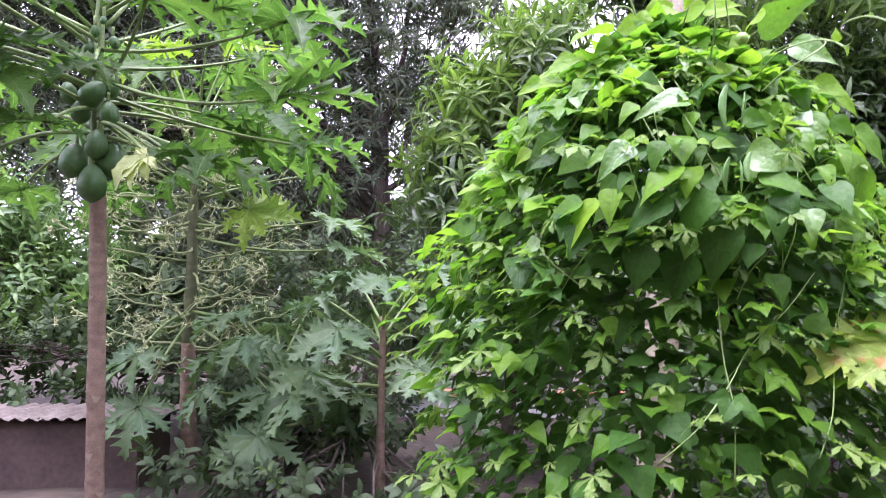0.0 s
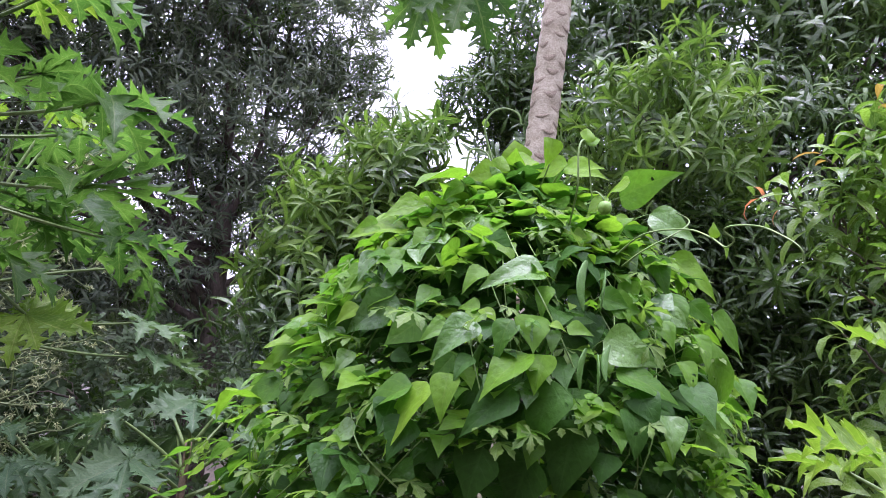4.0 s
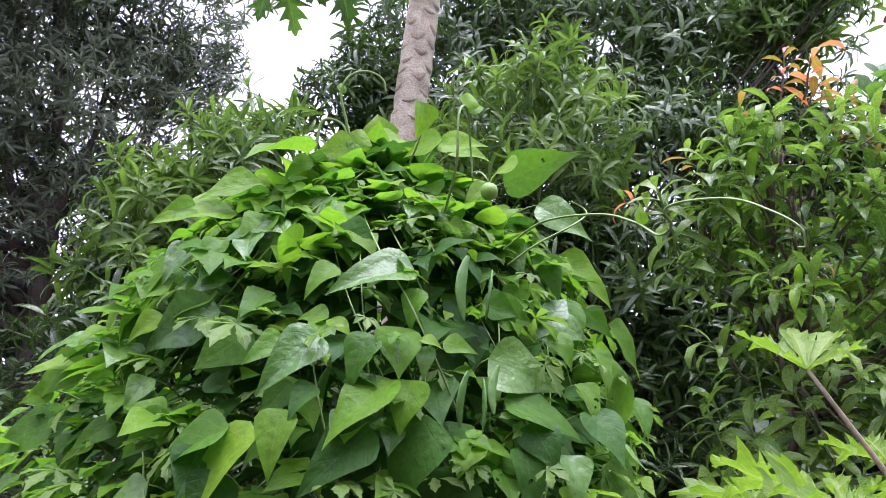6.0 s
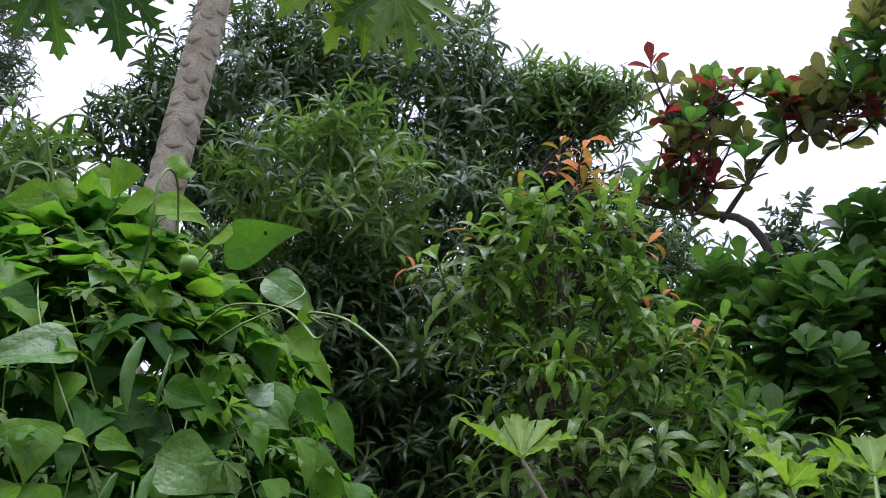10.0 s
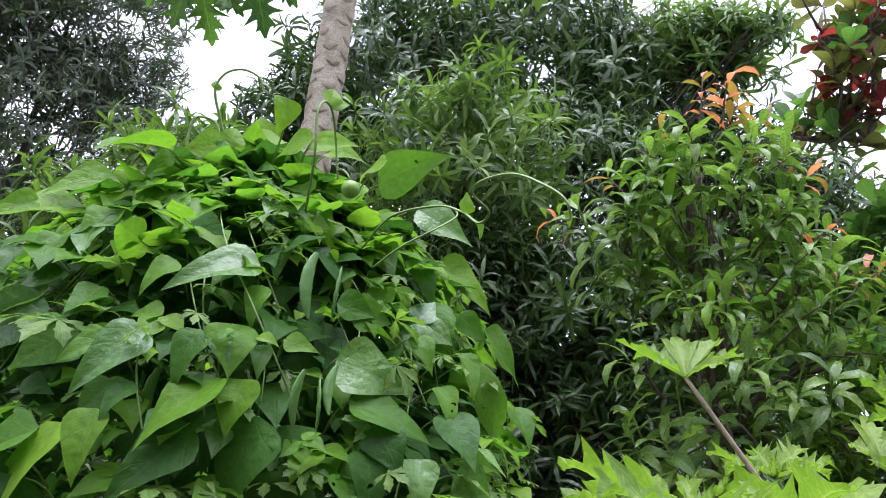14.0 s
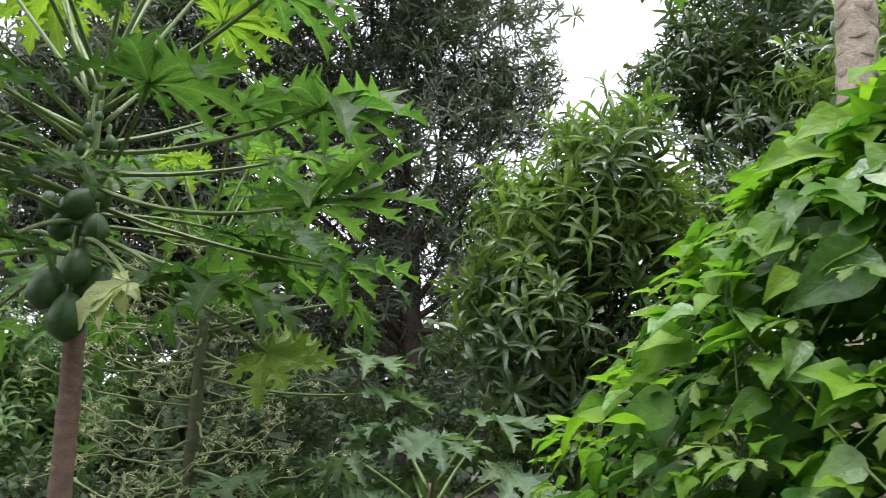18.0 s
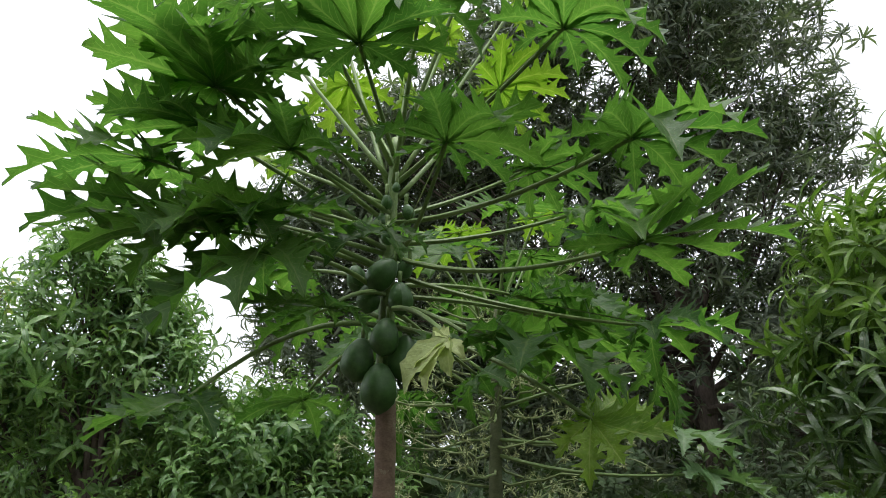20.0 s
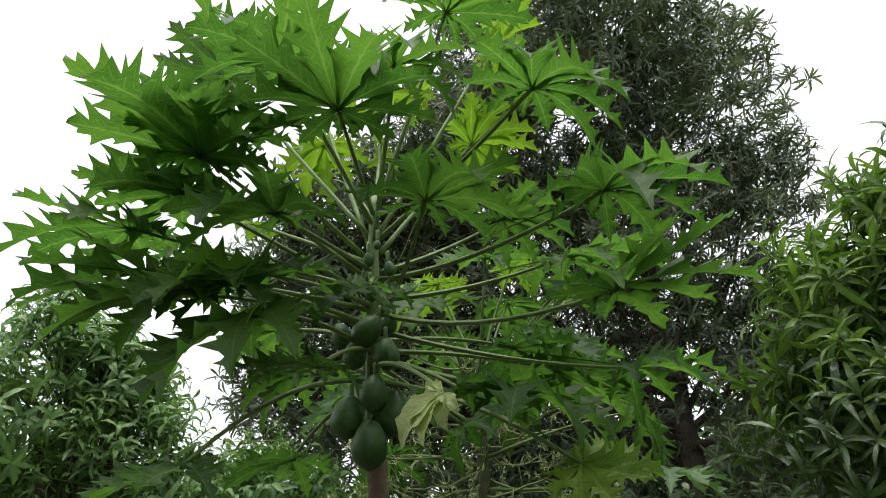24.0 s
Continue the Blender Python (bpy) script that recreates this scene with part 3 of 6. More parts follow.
def crown_points(lumps, density, shell=(0.72, 1.05), r=rng, fill=0.25):
    """Places and outward directions over rounded lumps (x, y, z, radius)."""
    P, D, H = [], [], []
    for k, (x, y, z, rad) in enumerate(lumps):
        n = int(density * rad * rad)
        d = unit(r.normal(0, 1, (n, 3)))
        d[:, 2] = np.where(d[:, 2] < -0.55, -d[:, 2], d[:, 2])
        bump = 1 + 0.16 * np.sin(5 * d[:, 0] + k) * np.cos(4 * d[:, 1] + 2 * k) + 0.1 * np.sin(9 * d[:, 2] + k)
        q = np.where(r.uniform(0, 1, n) < fill, r.uniform(0.35, 0.72, n), r.uniform(*shell, n)) * bump
        P.append(np.array([x, y, z]) + d * (rad * q)[:, None] * np.array([1, 1, 0.92])); D.append(d); H.append(np.full(n, k))
    return np.concatenate(P), np.concatenate(D), np.concatenate(H)


def leafy_tree(name, label, category, base, fork, lumps, density, size, roses, mats, lit_lumps=(), trunk_r=0.12, near_from=(0.2, 1.0, 1.7),
               up=0.5, jitter=0.45, near=300, limb_r=0.04, bark=None, fill=0.25, shell=(0.72, 1.05), group="", top_share=0.12, far_roses=None):
    """Tapered trunk, limbs to every lump of the crown, and rosettes of leaves: the nearest as parts, the rest as one crown."""
    bark = bark or M_BARK
    t = thing(name, label, category, group, at=base)
    pts = bend(base, fork, 0, 9, (0.06, 0.05, 0), 0.02, int(abs(base[0] * 10)))
    put("trunk", tube("trunk", pts, np.linspace(trunk_r, trunk_r * 0.6, 9), bark, 10, 0.06, 2), t)
    for k, (x, y, z, rad) in enumerate(lumps):
        a = np.array(fork) - (np.array(fork) - np.array(base)) * (0.12 + 0.3 * ((k * 0.37) % 1))
        e = np.array([x, y, z]) + np.array([0, 0, rad * 0.35])
        lp = bend(a, e, 0.12 * rad, 9, (0.1 * math.sin(k), 0.1 * math.cos(k), 0), 0.05 * rad, k)
        limb = put("limb", tube("limb", lp, np.linspace(limb_r * (0.8 + 0.5 * min(rad, 1.5)), 0.01, 9), bark, 7, 0.08, k), t)
        for j in range(6):
            q = lp[3 + j % 5]
            d = unit(rng.normal(0, 1, (1, 3)))[0]; d[2] = abs(d[2]) * 0.7
            put("twig", tube("twig", bend(q, np.array([x, y, z]) + d * rad * 0.85, 0.05, 6, (0, 0, 0), 0.03 * rad, k * 7 + j), np.linspace(0.012, 0.004, 6), bark, 5), limb)
    P, D, H = crown_points(lumps, density, shell, rng, fill)
    n = len(P)
    A = unit(D * 0.8 + np.array([0, 0, up]) + rng.normal(0, jitter, (n, 3)))
    S = size * rng.uniform(0.75, 1.2, n)
    side = unit(rng.normal(0, 1, (n, 3)))
    Xd = unit(np.cross(A, side)); Yd = np.cross(A, Xd)
    fr = (P, Xd * S[:, None], Yd * S[:, None], A * S[:, None])
    # second leaf colour: picked lumps and upper sides; in mangoes it carries light
    is_second = np.isin(H, lit_lumps) & (rng.uniform(0, 1, n) < 0.9) | (rng.uniform(0, 1, n) < top_share * (D[:, 2] > 0.2))
    pick = rng.integers(0, len(roses), n)
    order = np.argsort(np.linalg.norm(P - np.array(near_from), axis=1))
    chosen = np.zeros(n, bool)
    outer = [i for i in order if np.linalg.norm(P[i] - np.array(lumps[H[i]][:3])) > 0.6 * lumps[H[i]][3]][:near]
    chosen[outer] = True
    meshes = {}
    for i in outer:
        key = (pick[i], bool(is_second[i]))
        if key not in meshes:
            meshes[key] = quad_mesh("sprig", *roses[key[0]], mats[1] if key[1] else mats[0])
        put("sprig", meshes[key], t, "", matrix_of(fr, i))
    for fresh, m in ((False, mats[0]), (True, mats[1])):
        sel = ~chosen & (is_second == fresh)
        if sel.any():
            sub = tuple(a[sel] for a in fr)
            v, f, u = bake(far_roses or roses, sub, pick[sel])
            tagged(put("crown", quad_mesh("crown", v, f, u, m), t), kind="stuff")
    return t


MANGO_T = [blade(P_MANGO, 0.5, d, 0.05, s, 3, tw, 0.25) for s, (d, tw) in enumerate(((0.9, 0.3), (1.3, -0.4), (1.7, 0.15), (1.1, 0.5), (2.0, -0.2)))]
MANGO_R = [rosette(MANGO_T, 11, s, (0.7, 1.15), (40, 125), 0.4) for s in range(6)]
MANGO_C = [blade(P_COARSE, 0.5, d, 0.05, s, 2, tw, 0.25) for s, (d, tw) in enumerate(((0.9, 0.3), (1.3, -0.4), (1.7, 0.15), (1.1, 0.5), (2.0, -0.2)))]
MANGO_F = [rosette(MANGO_C, 11, s, (0.7, 1.15), (40, 125), 0.4) for s in range(6)]
# fresh lumps in front; the darker leaf elsewhere also stands for deep shade
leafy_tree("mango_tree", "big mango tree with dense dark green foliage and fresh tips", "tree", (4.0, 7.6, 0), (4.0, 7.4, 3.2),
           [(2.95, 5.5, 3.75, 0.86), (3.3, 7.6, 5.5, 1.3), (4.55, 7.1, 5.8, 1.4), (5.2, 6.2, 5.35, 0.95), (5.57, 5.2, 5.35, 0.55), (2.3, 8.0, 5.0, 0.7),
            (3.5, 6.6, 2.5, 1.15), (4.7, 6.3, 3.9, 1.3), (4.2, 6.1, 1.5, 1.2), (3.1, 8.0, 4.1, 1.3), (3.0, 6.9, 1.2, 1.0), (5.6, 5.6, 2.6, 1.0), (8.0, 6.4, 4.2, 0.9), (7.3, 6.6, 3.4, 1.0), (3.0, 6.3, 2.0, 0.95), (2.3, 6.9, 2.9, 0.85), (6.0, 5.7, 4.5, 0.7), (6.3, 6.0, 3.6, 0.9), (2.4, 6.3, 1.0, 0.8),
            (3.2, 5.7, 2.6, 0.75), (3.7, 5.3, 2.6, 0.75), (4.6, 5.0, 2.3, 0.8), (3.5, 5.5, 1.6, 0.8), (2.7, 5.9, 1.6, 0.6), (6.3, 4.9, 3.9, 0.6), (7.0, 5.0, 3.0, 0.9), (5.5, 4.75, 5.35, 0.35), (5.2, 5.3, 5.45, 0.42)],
           300, 0.215, MANGO_R, (M_MANGO, M_MANGO_FRESH_LIT), (0, 4, 26, 27), 0.2, top_share=0.08, far_roses=MANGO_F)
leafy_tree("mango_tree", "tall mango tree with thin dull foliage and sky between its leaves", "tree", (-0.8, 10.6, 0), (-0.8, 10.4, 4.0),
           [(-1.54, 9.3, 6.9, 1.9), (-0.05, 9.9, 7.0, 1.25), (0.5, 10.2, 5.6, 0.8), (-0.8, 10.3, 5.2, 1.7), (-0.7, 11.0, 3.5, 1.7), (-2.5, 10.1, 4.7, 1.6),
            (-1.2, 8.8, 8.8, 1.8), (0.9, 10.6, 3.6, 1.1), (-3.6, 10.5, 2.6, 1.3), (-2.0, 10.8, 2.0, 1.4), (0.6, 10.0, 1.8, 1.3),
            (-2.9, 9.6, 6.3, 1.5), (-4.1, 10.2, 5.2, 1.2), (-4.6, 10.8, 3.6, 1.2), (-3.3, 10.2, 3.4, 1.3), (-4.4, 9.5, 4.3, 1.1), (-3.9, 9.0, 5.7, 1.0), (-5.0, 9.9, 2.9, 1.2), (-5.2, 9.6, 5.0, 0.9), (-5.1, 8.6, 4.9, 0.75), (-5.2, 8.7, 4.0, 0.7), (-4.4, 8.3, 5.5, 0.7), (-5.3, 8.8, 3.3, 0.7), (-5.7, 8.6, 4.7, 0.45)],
           295, 0.185, MANGO_R, (M_MANGO_DULL, M_MANGO), (), 0.2, top_share=0.12, far_roses=MANGO_F)
# lower lumps take the darker leaf: their shade is put into the colour
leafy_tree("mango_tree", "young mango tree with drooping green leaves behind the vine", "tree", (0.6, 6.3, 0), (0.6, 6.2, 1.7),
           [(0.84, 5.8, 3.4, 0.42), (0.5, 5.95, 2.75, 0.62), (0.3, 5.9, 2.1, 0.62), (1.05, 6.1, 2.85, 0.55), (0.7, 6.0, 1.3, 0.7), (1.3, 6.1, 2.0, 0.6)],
           330, 0.235, MANGO_R, (M_MANGO, M_MANGO_FRESH_LIT), (0, 1, 3), 0.06, limb_r=0.02, top_share=0.4)

OVAL_T = [blade(P_OVAL, 0.3, d, 0.06, s, 2) for s, d in enumerate((0.4, 0.8, 0.6))]
SPRAY_R = [rosette(OVAL_T, 13, 20 + s, (0.7, 1.0), (40, 95), 1.6) for s in range(4)]
LONG_T = [blade(P_LONG, 0.4, d, 0.05, s, 3, 0.15, 0.2) for s, d in enumerate((1.0, 1.5, 1.9))]
LONG_R = [rosette(LONG_T, 14, 120 + s, (0.7, 1.0), (55, 100), 1.5) for s in range(4)]
leafy_tree("leafy_tree", "round leafy tree with narrow glossy dark green leaves", "tree", (-6.2, 7.0, 0), (-6.15, 6.8, 1.8),
           [(-6.15, 6.3, 3.62, 0.36), (-6.2, 6.4, 3.2, 0.55), (-5.75, 6.9, 3.0, 0.4), (-6.5, 6.5, 2.7, 0.75), (-5.9, 7.0, 2.4, 0.75), (-7.2, 6.4, 2.25, 0.62), (-6.6, 7.2, 1.6, 1.0),
            (-5.3, 7.6, 1.8, 0.8), (-4.4, 8.3, 1.5, 0.8), (-5.85, 6.9, 3.15, 0.34), (-5.95, 6.6, 3.45, 0.34), (-4.7, 8.0, 2.1, 0.5), (-7.6, 6.2, 1.5, 0.85), (-5.0, 7.3, 1.3, 0.8)],
           230, 0.2, LONG_R, (M_OVAL, M_MANGO_FRESH_LIT), (), 0.12, top_share=0.12)

leafy_tree("undergrowth_bush", "low dark green bush in the shade of the trees", "bush", (-0.8, 7.6, 0), (-0.8, 7.5, 0.5),
           [(-1.5, 6.6, 0.3, 0.5), (-0.6, 6.3, 0.3, 0.5), (-2.3, 7.5, 0.45, 0.75), (-1.2, 7.3, 0.5, 0.8), (1.2, 7.2, 0.5, 0.8), (-3.0, 8.3, 0.9, 0.8), (-0.6, 7.9, 1.1, 0.8), (-1.8, 8.2, 1.2, 0.8), (-2.7, 6.9, 0.5, 0.6), (-3.5, 7.0, 0.6, 0.7), (-4.4, 7.1, 0.7, 0.8), (-5.4, 7.1, 0.7, 0.8), (-1.5, 6.3, 0.2, 0.45), (-0.9, 6.1, 0.2, 0.45), (-1.6, 5.0, 0.1, 0.32), (-0.75, 4.6, 0.1, 0.35), (-0.1, 4.4, 0.1, 0.35), (-1.2, 4.8, 0.05, 0.25)],
           190, 0.11, SPRAY_R, (M_FAR, M_MANGO), (), 0.05, limb_r=0.015, near=120)
leafy_tree("undergrowth_bush", "low dark green bush beside the young papayas", "bush", (2.3, 4.4, 0), (2.3, 4.4, 0.5),
           [(2.2, 4.6, 0.5, 0.7), (2.8, 4.2, 0.6, 0.7), (3.4, 3.4, 0.5, 0.7), (4.2, 2.9, 0.5, 0.8), (1.7, 5.3, 0.5, 0.7)],
           190, 0.11, SPRAY_R, (M_FAR, M_MANGO), (), 0.05, limb_r=0.015, near=120)

leafy_tree("feathery_tree", "far tree with feathery light green foliage", "tree", (-11.4, 8.6, 0), (-11.4, 8.5, 3.4),
           [(-11.0, 8.3, 3.7, 0.5), (-10.4, 8.5, 4.0, 0.18), (-10.2, 8.55, 4.15, 0.14), (-11.2, 8.2, 4.3, 0.35), (-10.8, 8.5, 3.3, 0.5), (-10.1, 8.5, 4.3, 0.1)], 240, 0.12, SPRAY_R, (M_FERN, M_FERN), (), 0.06, limb_r=0.02, near=60)
leafy_tree("far_tree", "slender dark tree far beyond the garden", "tree", (13.8, 7.0, 0), (13.75, 6.9, 6.2),
           [(13.76, 6.87, 6.95, 0.22), (13.76, 6.9, 6.55, 0.3), (13.7, 6.95, 6.0, 0.4)], 160, 0.2, SPRAY_R, (M_FAR, M_FAR), (), 0.07, limb_r=0.02, near=40)

# ---- tall shrub with copper-coloured young leaves ----
SHRUB_T = [blade(P_SHRUB, 0.35, d, 0.06, s, 5, tw, 0.2) for s, (d, tw) in enumerate(((1.1, 0.1), (1.5, -0.3), (2.0, 0.2), (1.3, 0.4)))]
SHRUB_R = [rosette(SHRUB_T, 12, 40 + s, (0.75, 1.15), (45, 105), 1.1) for s in range(5)]
shrub = leafy_tree("young_leaf_shrub", "tall glossy green shrub with orange copper young leaves on top", "shrub", (3.5, 3.7, 0), (3.45, 3.6, 2.6),
                   [(3.42, 3.55, 3.22, 0.2), (2.98, 3.8, 2.8, 0.2), (3.46, 3.55, 2.88, 0.33), (3.85, 3.25, 2.45, 0.32), (3.4, 3.7, 2.35, 0.42), (3.85, 3.2, 2.0, 0.5),
                    (3.6, 3.5, 1.5, 0.55), (4.3, 2.85, 1.6, 0.5)],
                   85, 0.22, SHRUB_R, (M_SHRUB, M_BEAN_YOUNG), (), 0.035, limb_r=0.014, bark=M_TWIG, up=1.3, jitter=0.3, top_share=0.12)


def shoot(parent, a, b, mat, n, size, seed, mix=None):
    """A twig with young leaves along it."""
    pts = bend(a, b, 0.02, 7, (0, 0, 0), 0.006, seed)
    tw = put("twig", tube("twig", pts, np.linspace(0.008, 0.003, 7), M_TWIG, 5), parent)
    r = np.random.default_rng(seed)
    ax = unit((np.array(b, float) - np.array(a, float))[None])[0]
    me = [quad_mesh("leaf", *SHRUB_T[k], m) for k in range(3) for m in (mat, mix or mat)]
    for i in range(n):
        az = i * 2.4 + r.uniform(-0.3, 0.3)
        k = 0.35 + 0.65 * i / max(n - 1, 1)
        p = pts[0] + (pts[-1] - pts[0]) * k
        s = unit(np.cross(ax, [0.3, 0.8, 0.1])[None])[0]; q = np.cross(ax, s)
        d = ax * (0.35 + 0.5 * k) + s * math.cos(az) + q * math.sin(az)
        put("leaf", me[r.integers(0, len(me))], tw, "", matrix_of(frames(p[None], d[None], np.array([[0.05, 0.02, 1.0]]), size * r.uniform(0.75, 1.15)), 0))


shoot(shrub, (3.37, 3.5, 3.45), (3.34, 3.44, 3.78), M_COPPER, 8, 0.15, 1, M_BRONZE)
shoot(shrub, (3.46, 3.45, 3.4), (3.52, 3.36, 3.62), M_COPPER, 9, 0.18, 2, M_BRONZE)
shoot(shrub, (3.3, 3.55, 3.3), (3.16, 3.6, 3.48), M_BRONZE, 7, 0.15, 3, M_SHRUB)
shoot(shrub, (3.6, 3.4, 3.2), (3.72, 3.28, 3.42), M_BRONZE, 6, 0.15, 4, M_COPPER)
shoot(shrub, (3.05, 3.75, 3.05), (2.93, 3.78, 3.2), M_SHRUB, 7, 0.15, 5, M_BRONZE)
shoot(shrub, (2.85, 3.85, 2.85), (2.62, 3.93, 2.93), M_SHRUB, 7, 0.16, 6, M_COPPER)
shoot(shrub, (3.42, 3.4, 3.5), (3.4, 3.3, 3.74), M_COPPER, 5, 0.16, 21)
shoot(shrub, (3.55, 3.4, 3.4), (3.66, 3.28, 3.52), M_BRONZE, 6, 0.2, 22, M_SHRUB)
shoot(shrub, (3.7, 3.3, 3.1), (3.86, 3.15, 3.22), M_BRONZE, 6, 0.18, 23, M_COPPER)
shoot(shrub, (3.9, 3.2, 2.55), (4.05, 3.05, 2.68), M_COPPER, 6, 0.17, 24, M_BRONZE)
shoot(shrub, (3.85, 3.3, 2.75), (3.98, 3.15, 2.95), M_COPPER, 6, 0.13, 7, M_SHRUB)
shoot(shrub, (3.9, 3.1, 2.5), (4.1, 2.95, 2.7), M_BRONZE, 6, 0.15, 8, M_SHRUB)
shoot(shrub, (3.2, 3.3, 2.4), (3.1, 3.15, 2.5), M_SHRUB, 7, 0.15, 10, M_BRONZE)

sr = np.random.default_rng(31)
for i in range(28):
    k = sr.uniform(0, 1)
    z = 1.9 + 1.35 * k
    a = sr.uniform(2.6, 6.0)
    q = 0.62 - 0.42 * k
    p = np.array([3.48 + 0.7 * q * math.cos(a), 3.55 + 0.7 * q * math.sin(a), z])
    e = p + np.array([0.26 * math.cos(a), 0.26 * math.sin(a), 0.17])
    shoot(shrub, p, e, M_SHRUB, 9, 0.205, 100 + i, M_SHRUB if i % 6 else M_BEAN_YOUNG)

# ---- sea almond tree ----
ALM_T = [blade(P_ALMOND, 0.3, d, 0.04, s, 3, 0.1) for s, d in enumerate((0.2, 0.5, 0.8))]
ALM_R = [rosette(ALM_T, 9, 60 + s, (0.75, 1.15), (18, 76), 0.3) for s in range(5)]
almond = leafy_tree("sea_almond_tree", "sea almond tree with broad leathery leaves, some turning red", "tree", (6.3, 3.4, 0), (6.1, 3.4, 2.6),
                    [(5.33, 3.55, 3.05, 0.42), (5.65, 2.9, 3.08, 0.42), (5.7, 2.35, 3.3, 0.5), (5.43, 3.0, 2.7, 0.6), (5.8, 2.6, 2.9, 0.6), (5.3, 3.2, 2.0, 0.65), (5.9, 2.5, 1.9, 0.7),
                     (5.4, 3.6, 1.2, 0.8), (6.6, 2.3, 2.9, 0.6), (5.0, 3.9, 2.4, 0.5), (6.2, 2.0, 2.4, 0.7), (6.4, 2.4, 1.2, 0.9), (5.8, 3.0, 1.0, 0.8), (6.9, 1.8, 2.7, 0.7)],
                    190, 0.225, ALM_R, (M_ALMOND, M_ALMOND), (), 0.11, limb_r=0.025, near=300, up=1.3, jitter=0.25)
# olive sprigs carry the backlight of the upper branches in their colour
ALM_MESH = [quad_mesh("sprig", *rosette(ALM_T, 8, 90 + k, (0.75, 1.1), (15, 75), 0.25), m) for k in range(5) for m in (M_ALMOND_OLIVE, M_ALMOND_OLIVE if k < 1 else M_ALMOND)]
ALM_RED = [quad_mesh("sprig", *rosette(ALM_T, 4, 80 + k, (0.7, 0.95), (25, 70), 0.2), M_ALMOND_RED) for k in range(3)]


def almond_branch(ctrl, r0, r1, ends, reds, seed, start=0.5):
    """A bare branch with leaf rosettes on upturned twigs."""
    r = np.random.default_rng(seed)
    pts = smooth_path(ctrl, 5)
    br = put("branch", tube("branch", pts, np.linspace(r0, r1, len(pts)), M_BARK, 8, 0.06, seed), almond)
    for k in range(ends + reds):
        p = pts[int((start + (1 - start) * r.uniform()) * (len(pts) - 1))]
        q = p + np.array([r.normal(0, 0.15), r.normal(0, 0.15), abs(r.normal(0.04, 0.13))])
        if r.uniform() < 0.25:
            q = p + np.array([r.normal(0, 0.16), r.normal(0, 0.16), -0.1])
        put("twig", tube("twig", bend(p, q, -0.03, 5), np.linspace(0.012, 0.006, 5), M_BARK, 5), br)
        ax = unit((np.array([0, 0, 0.8]) + r.normal(0, 0.3, 3))[None])
        sd = unit(np.cross(ax, r.normal(0, 1, (1, 3)))); s = 0.2 * r.uniform(0.8, 1.15)
        fr = (q[None], sd * s, np.cross(ax, sd) * s, ax * s)
        if k < ends:
            put("sprig", ALM_MESH[r.integers(0, 10)], br, "", matrix_of(fr, 0))
        else:
            put("sprig", ALM_RED[r.integers(0, 3)], br, "red leaves", matrix_of(fr, 0))


almond_branch([(5.9, 3.2, 2.6), (5.37, 3.28, 3.65), (5.11, 3.59, 3.86), (4.95, 3.72, 3.9), (4.8, 3.95, 3.95)], 0.04, 0.012, 12, 6, 1, 0.6)
almond_branch([(5.11, 3.59, 3.86), (4.95, 3.65, 4.1), (4.84, 3.57, 4.43), (4.7, 3.6, 4.62)], 0.02, 0.008, 12, 8, 2, 0.2)
almond_branch([(5.11, 3.59, 3.86), (5.05, 3.5, 4.1), (4.95, 3.4, 4.4), (4.82, 3.31, 4.62)], 0.02, 0.008, 12, 7, 3, 0.2)
almond_branch([(5.2, 3.5, 3.78), (5.18, 3.3, 3.98), (5.12, 3.08, 4.16), (5.17, 2.84, 4.34), (5.15, 2.7, 4.52)], 0.022, 0.008, 20, 4, 4, 0.45)
almond_branch([(6.0, 2.5, 2.7), (5.56, 2.38, 4.08), (5.4, 2.39, 4.3), (5.27, 2.5, 4.4), (5.2, 2.75, 4.38)], 0.035, 0.01, 18, 4, 5, 0.55)
almond_branch([(5.56, 2.38, 4.08), (5.45, 2.3, 4.35), (5.25, 2.28, 4.54), (5.22, 2.15, 4.66), (5.2, 1.9, 4.8)], 0.022, 0.008, 22, 4, 6, 0.4)


# ---- papaya trees ----
PAP_T = [palmate(s, PAPAYA_LOBES, PAPAYA_TEETH, 0.38, 0.4 + 0.12 * s, 0.03, 0.03, 0.42) for s in range(5)]
PAP_CRUMPLE = [palmate(10 + s, YOUNG_LOBES, YOUNG_TEETH, 0.7, 0.5 + 0.2 * s, 0.42 - 0.06 * s, 0.045, 0.55, 1.0) for s in range(3)]
PAP_CRUMPLE[1] = palmate(11, PAPAYA_LOBES, PAPAYA_TEETH, 0.75, 0.75, 0.34, 0.055, 0.6, 0.85)
PAP_FLAT = {}


def papaya_leaf(tree, root, at, size, out, normal, mat, sag=0.0, k=0, crumple=False, stalk=None, stalk_r=0.009, label=""):
    """A long stalk from the trunk to the blade, and the lobed blade."""
    key = (k % (3 if crumple else 5), mat.name, crumple)
    if key not in PAP_FLAT:
        PAP_FLAT[key] = quad_mesh("leaf", *(PAP_CRUMPLE if crumple else PAP_T)[key[0]], mat)
    st = put("stalk", tube("stalk", bend(root, at, sag, 9), np.linspace(stalk_r * 1.5, stalk_r * 0.8, 9), stalk or M_PETIOLE, 7), tree)
    lf = put("leaf", PAP_FLAT[key], st, label, matrix_of(frames(np.array([at], float), np.array([out], float), np.array([normal], float), size), 0))
    return lf


